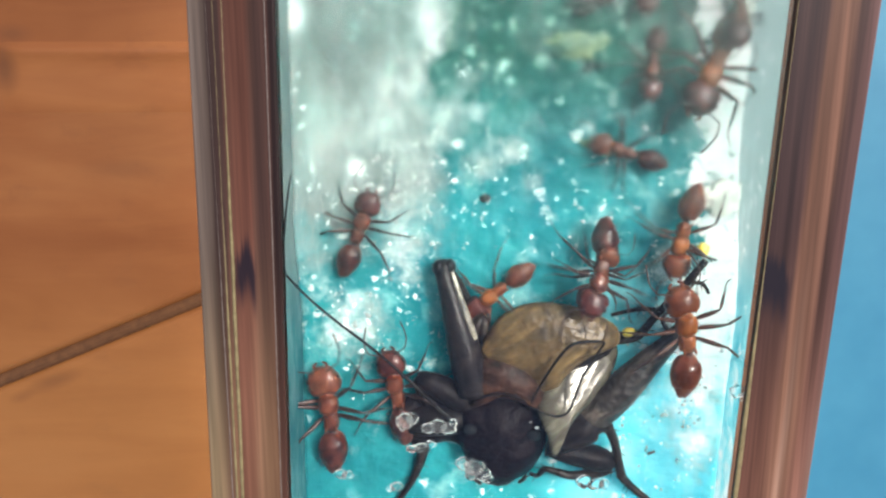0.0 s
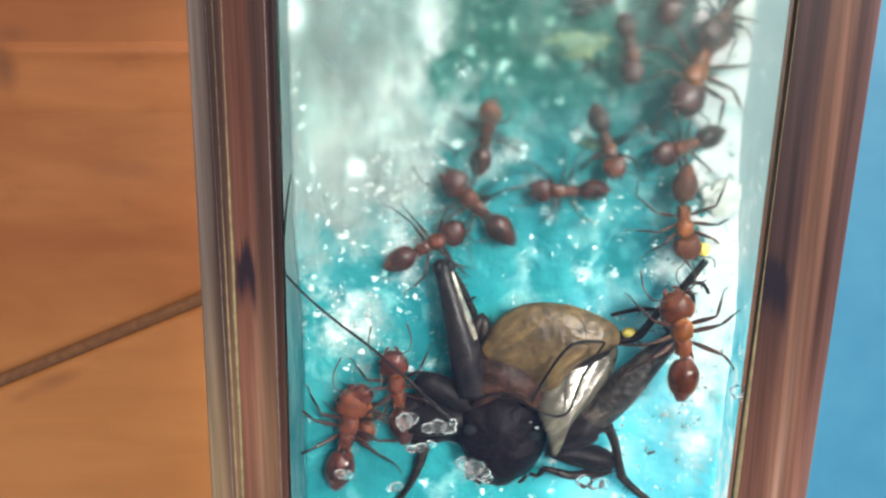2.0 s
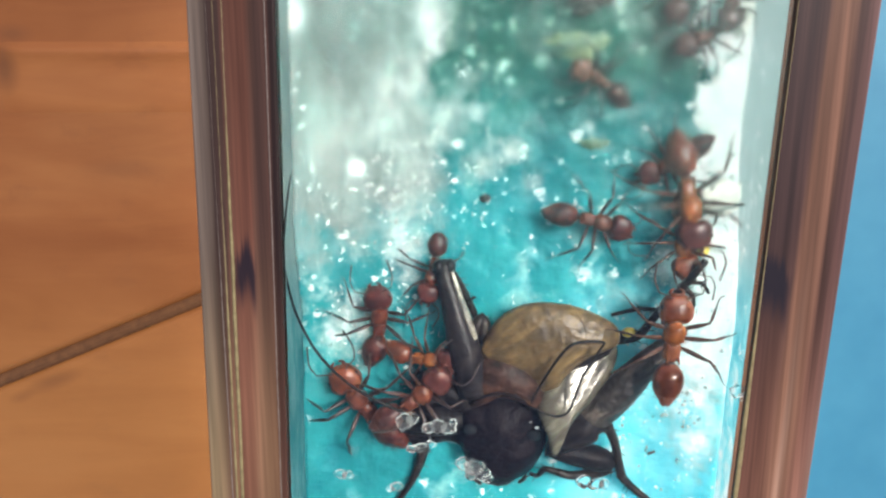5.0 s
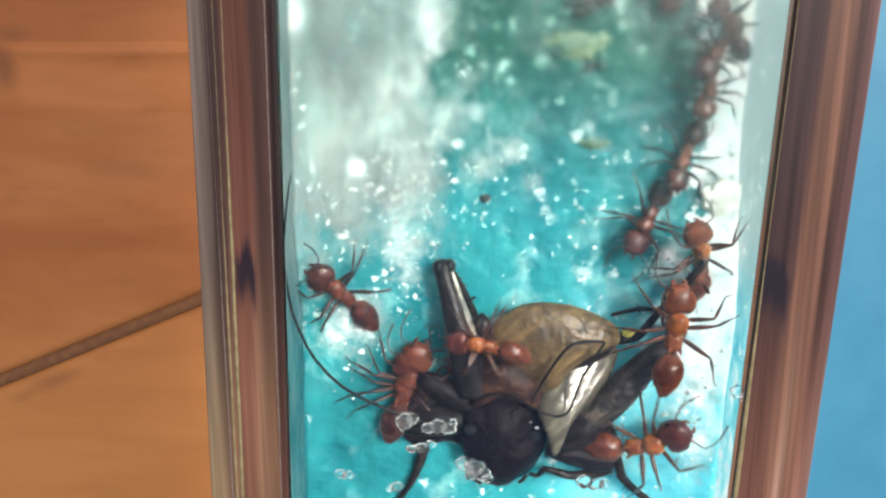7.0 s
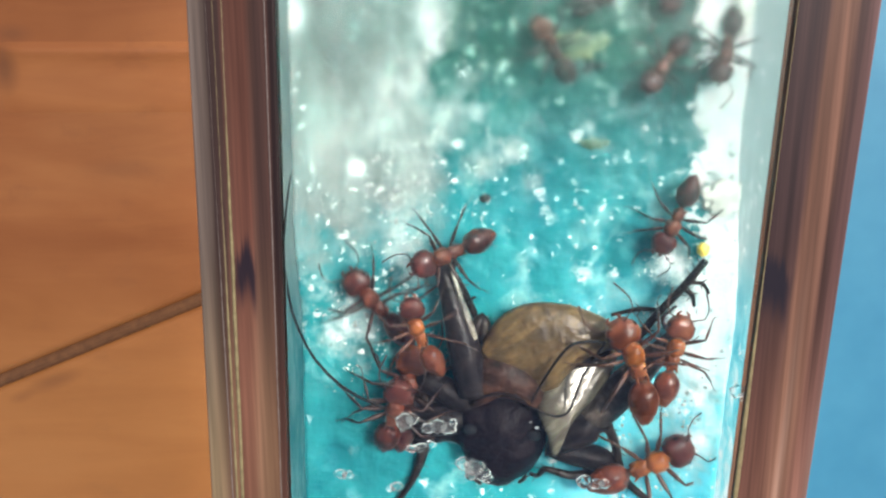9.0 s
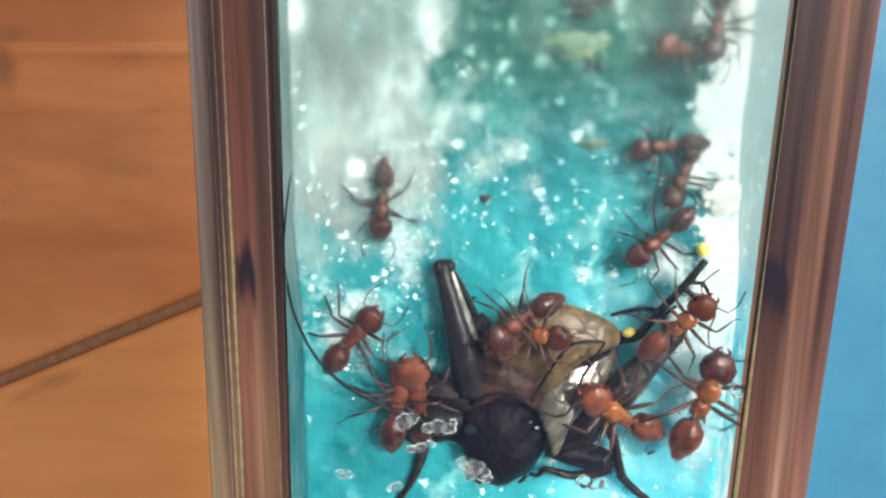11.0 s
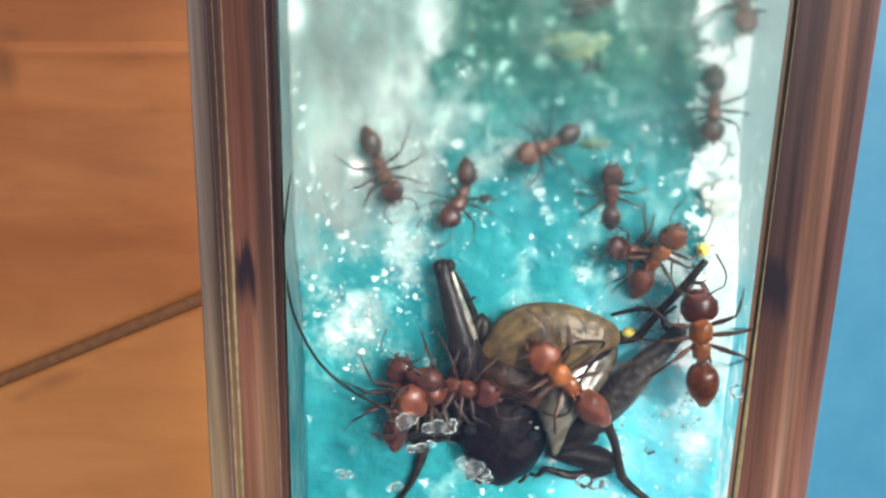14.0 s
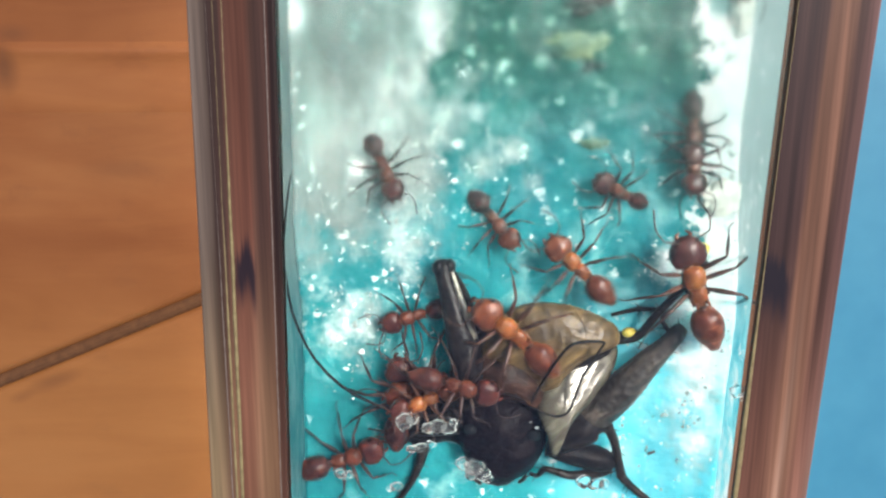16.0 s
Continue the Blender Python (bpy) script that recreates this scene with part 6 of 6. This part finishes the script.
        (4, 29.33, 23.82, 9.30, -106, -8, 8, -22), (6.5, 29.90, 24.38, 9.30, -98, -7, 7, -22), (6.75, 29.60, 23.39, 9.30, -164, 3, -3, -22), (7, 29.30, 22.39, 9.30, -229, 13, -13, -22),
        (7.25, 29.93, 22.79, 9.30, -162, 2, -2, -22), (7.5, 30.56, 23.18, 9.30, -95, -10, 10, -22), (8, 28.81, 19.47, 9.27, -110, 2, -2, -19), (8.5, 28.78, 18.54, 9.27, -109, 4, -4, -18),
        (9, 29.38, 18.95, 9.30, -107, -6, 6, -19), (11.5, 24.96, 4.16, 9.79, -117, -1, 1, -22), (12, 25.48, 7.36, 9.25, -116, 14, -14, -22), (12.5, 27.18, 8.46, 9.52, -132, -8, 8, -22),
        (13, 27.57, 7.34, 9.98, -99, -9, 9, 0), (13.5, 28.08, 10.72, 9.30, -96, 2, -2, -22), (14, 28.60, 13.07, 9.27, -95, -2, 2, -16), (14.5, 28.06, 10.98, 9.27, -97, 3, -3, -22),
        (15, 27.85, 10.12, 9.29, -90, 4, -4, -22), (15.5, 27.81, 9.12, 9.44, -102, 9, -9, -22), (16, 26.66, 10.40, 9.11, -94, 0, 0, -21)]),
        (1.20, [(0, 27.69, 16.85, 9.20, -118, 4, -4, -22), (0.5, 27.40, 16.04, 9.17, -125, 6, -6, -22), (1, 27.30, 17.65, 9.15, -120, -1, 1, -22), (1.5, 26.75, 17.74, 9.06, -123, 7, -7, -22),
        (2, 26.18, 16.80, 8.93, -118, 8, -8, -22), (2.5, 25.62, 17.12, 8.79, -119, 22, -22, -22), (3, 25.54, 17.39, 8.82, -127, 13, -13, -22), (3.5, 25.85, 17.19, 8.87, -123, 5, -5, -22),
        (4, 26.99, 17.50, 9.07, -115, 1, -1, -22), (5.25, 25.98, -3.09, 11.04, -72, -3, 3, -11), (6.5, 24.97, -23.68, 13.02, -28, -6, 6, 0), (7, 23.48, -23.47, 11.33, 22, 22, -22, -18),
        (7.5, 23.40, -23.26, 11.46, 69, 11, -11, -17), (8, 24.76, -26.19, 12.79, 71, 0, 0, 0), (8.5, 23.48, -25.89, 10.98, 48, -7, 7, 0), (9, 23.62, -26.26, 10.92, 26, 6, -6, 0),
        (11.5, 28.55, -15.07, 14.30, 82, -1, 1, 0), (12, 28.29, -14.74, 14.30, 87, -2, 2, 0), (12.5, 28.12, -16.03, 14.30, 72, -6, 6, 0), (13, 26.79, -14.07, 14.28, 92, -11, 11, 0),
        (13.5, 28.18, -11.97, 14.30, 88, -3, 3, 0), (14, 27.04, -10.07, 14.30, 97, 0, 0, 0), (14.5, 26.90, -8.50, 14.30, 98, 1, -1, 0), (15, 26.39, -5.16, 14.00, 96, 2, -2, 0),
        (15.5, 26.62, -3.02, 13.22, 100, 0, 0, 0), (16, 26.31, -4.38, 13.56, 109, -3, 3, 0)]),
    ]
    red = build_ant(M_ANT, M_ANTG, M_ANTH, M_ANTL, "glossy red-brown worker ant on the blue gel")
    amber = build_ant(M_AMBER, M_AMBERG, M_ANTH, M_AMBERL, "amber-orange worker ant with a red-brown head")
    ants = []
    for number in range(len(paths)):
        sort = amber if number in (0, 4, 11, 14) else red
        ants.append(sort if sort not in ants else copy_thing(sort, Matrix()))
    for number, (ant, (size, path)) in enumerate(zip(ants, paths)):
        ant.scale = (size, size, size)
        walk(ant, [(t, pose(x * MM, y * MM, z * MM, 0, pit, yaw)) for t, x, y, z, yaw, bh, bg, pit in path])
        legs = [o for o in ant.children if o.name.startswith("leg")]
        head = [o for o in ant.children if o.name.startswith("head")][0]
        gaster = [o for o in ant.children if o.name.startswith("gaster")][0]
        hp, gp = head.location.copy(), gaster.location.copy()
        walk(head, [(t, pose(*hp, 0, 4 * math.sin(t * 5 + number), bh)) for t, x, y, z, yaw, bh, bg, pit in path])
        walk(gaster, [(t, pose(*gp, 0, 4 * math.sin(t * 3 + number), bg)) for t, x, y, z, yaw, bh, bg, pit in path])
        # stepping: tripods swing in turn with the way covered
        phase, keys = number * 1.3, []
        for a, b in zip(path, path[1:]):
            far = math.hypot(b[1] - a[1], b[2] - a[2]) + abs(b[4] - a[4]) * 0.05
            n = max(1, round((b[0] - a[0]) / 0.17))
            for k in range(n):
                keys.append((a[0] + (b[0] - a[0]) * k / n, phase, min(17, 3 + far / (b[0] - a[0]) * 1.6)))
                phase += min(1.5, 0.25 + far / n * 0.9)
        keys.append((16, phase, 3))
        for i, leg in enumerate(legs):
            lp = leg.location.copy()
            side = 1 if lp.y > 0 else -1
            tripod = math.pi * ((i // 2 + i % 2) % 2)
            walk(leg, [(t, pose(*lp, side * max(0, math.cos(ph + tripod)) * sw * 0.5, 0, side * math.sin(ph + tripod) * -sw)) for t, ph, sw in keys])
    # the loose feeler sinks from a straight to a curved lie, link by link
    sag = ((0, 0), (2.0, 0), (2.5, 0.3), (3.0, 0.5), (3.5, 0.6), (4.0, 0.7), (6.5, 1), (9.0, 1), (11.5, 0.95), (16, 1))
    links, straight, curved = FEELER
    for i, link in enumerate(links):
        rows = []
        for t, w in sag:
            p, q = straight[i].lerp(curved[i], w), straight[i + 1].lerp(curved[i + 1], w)
            rows.append((t, Matrix.Translation(p) @ (q - p).to_track_quat("X", "Z").to_matrix().to_4x4()))
        walk(link, rows)


motions()
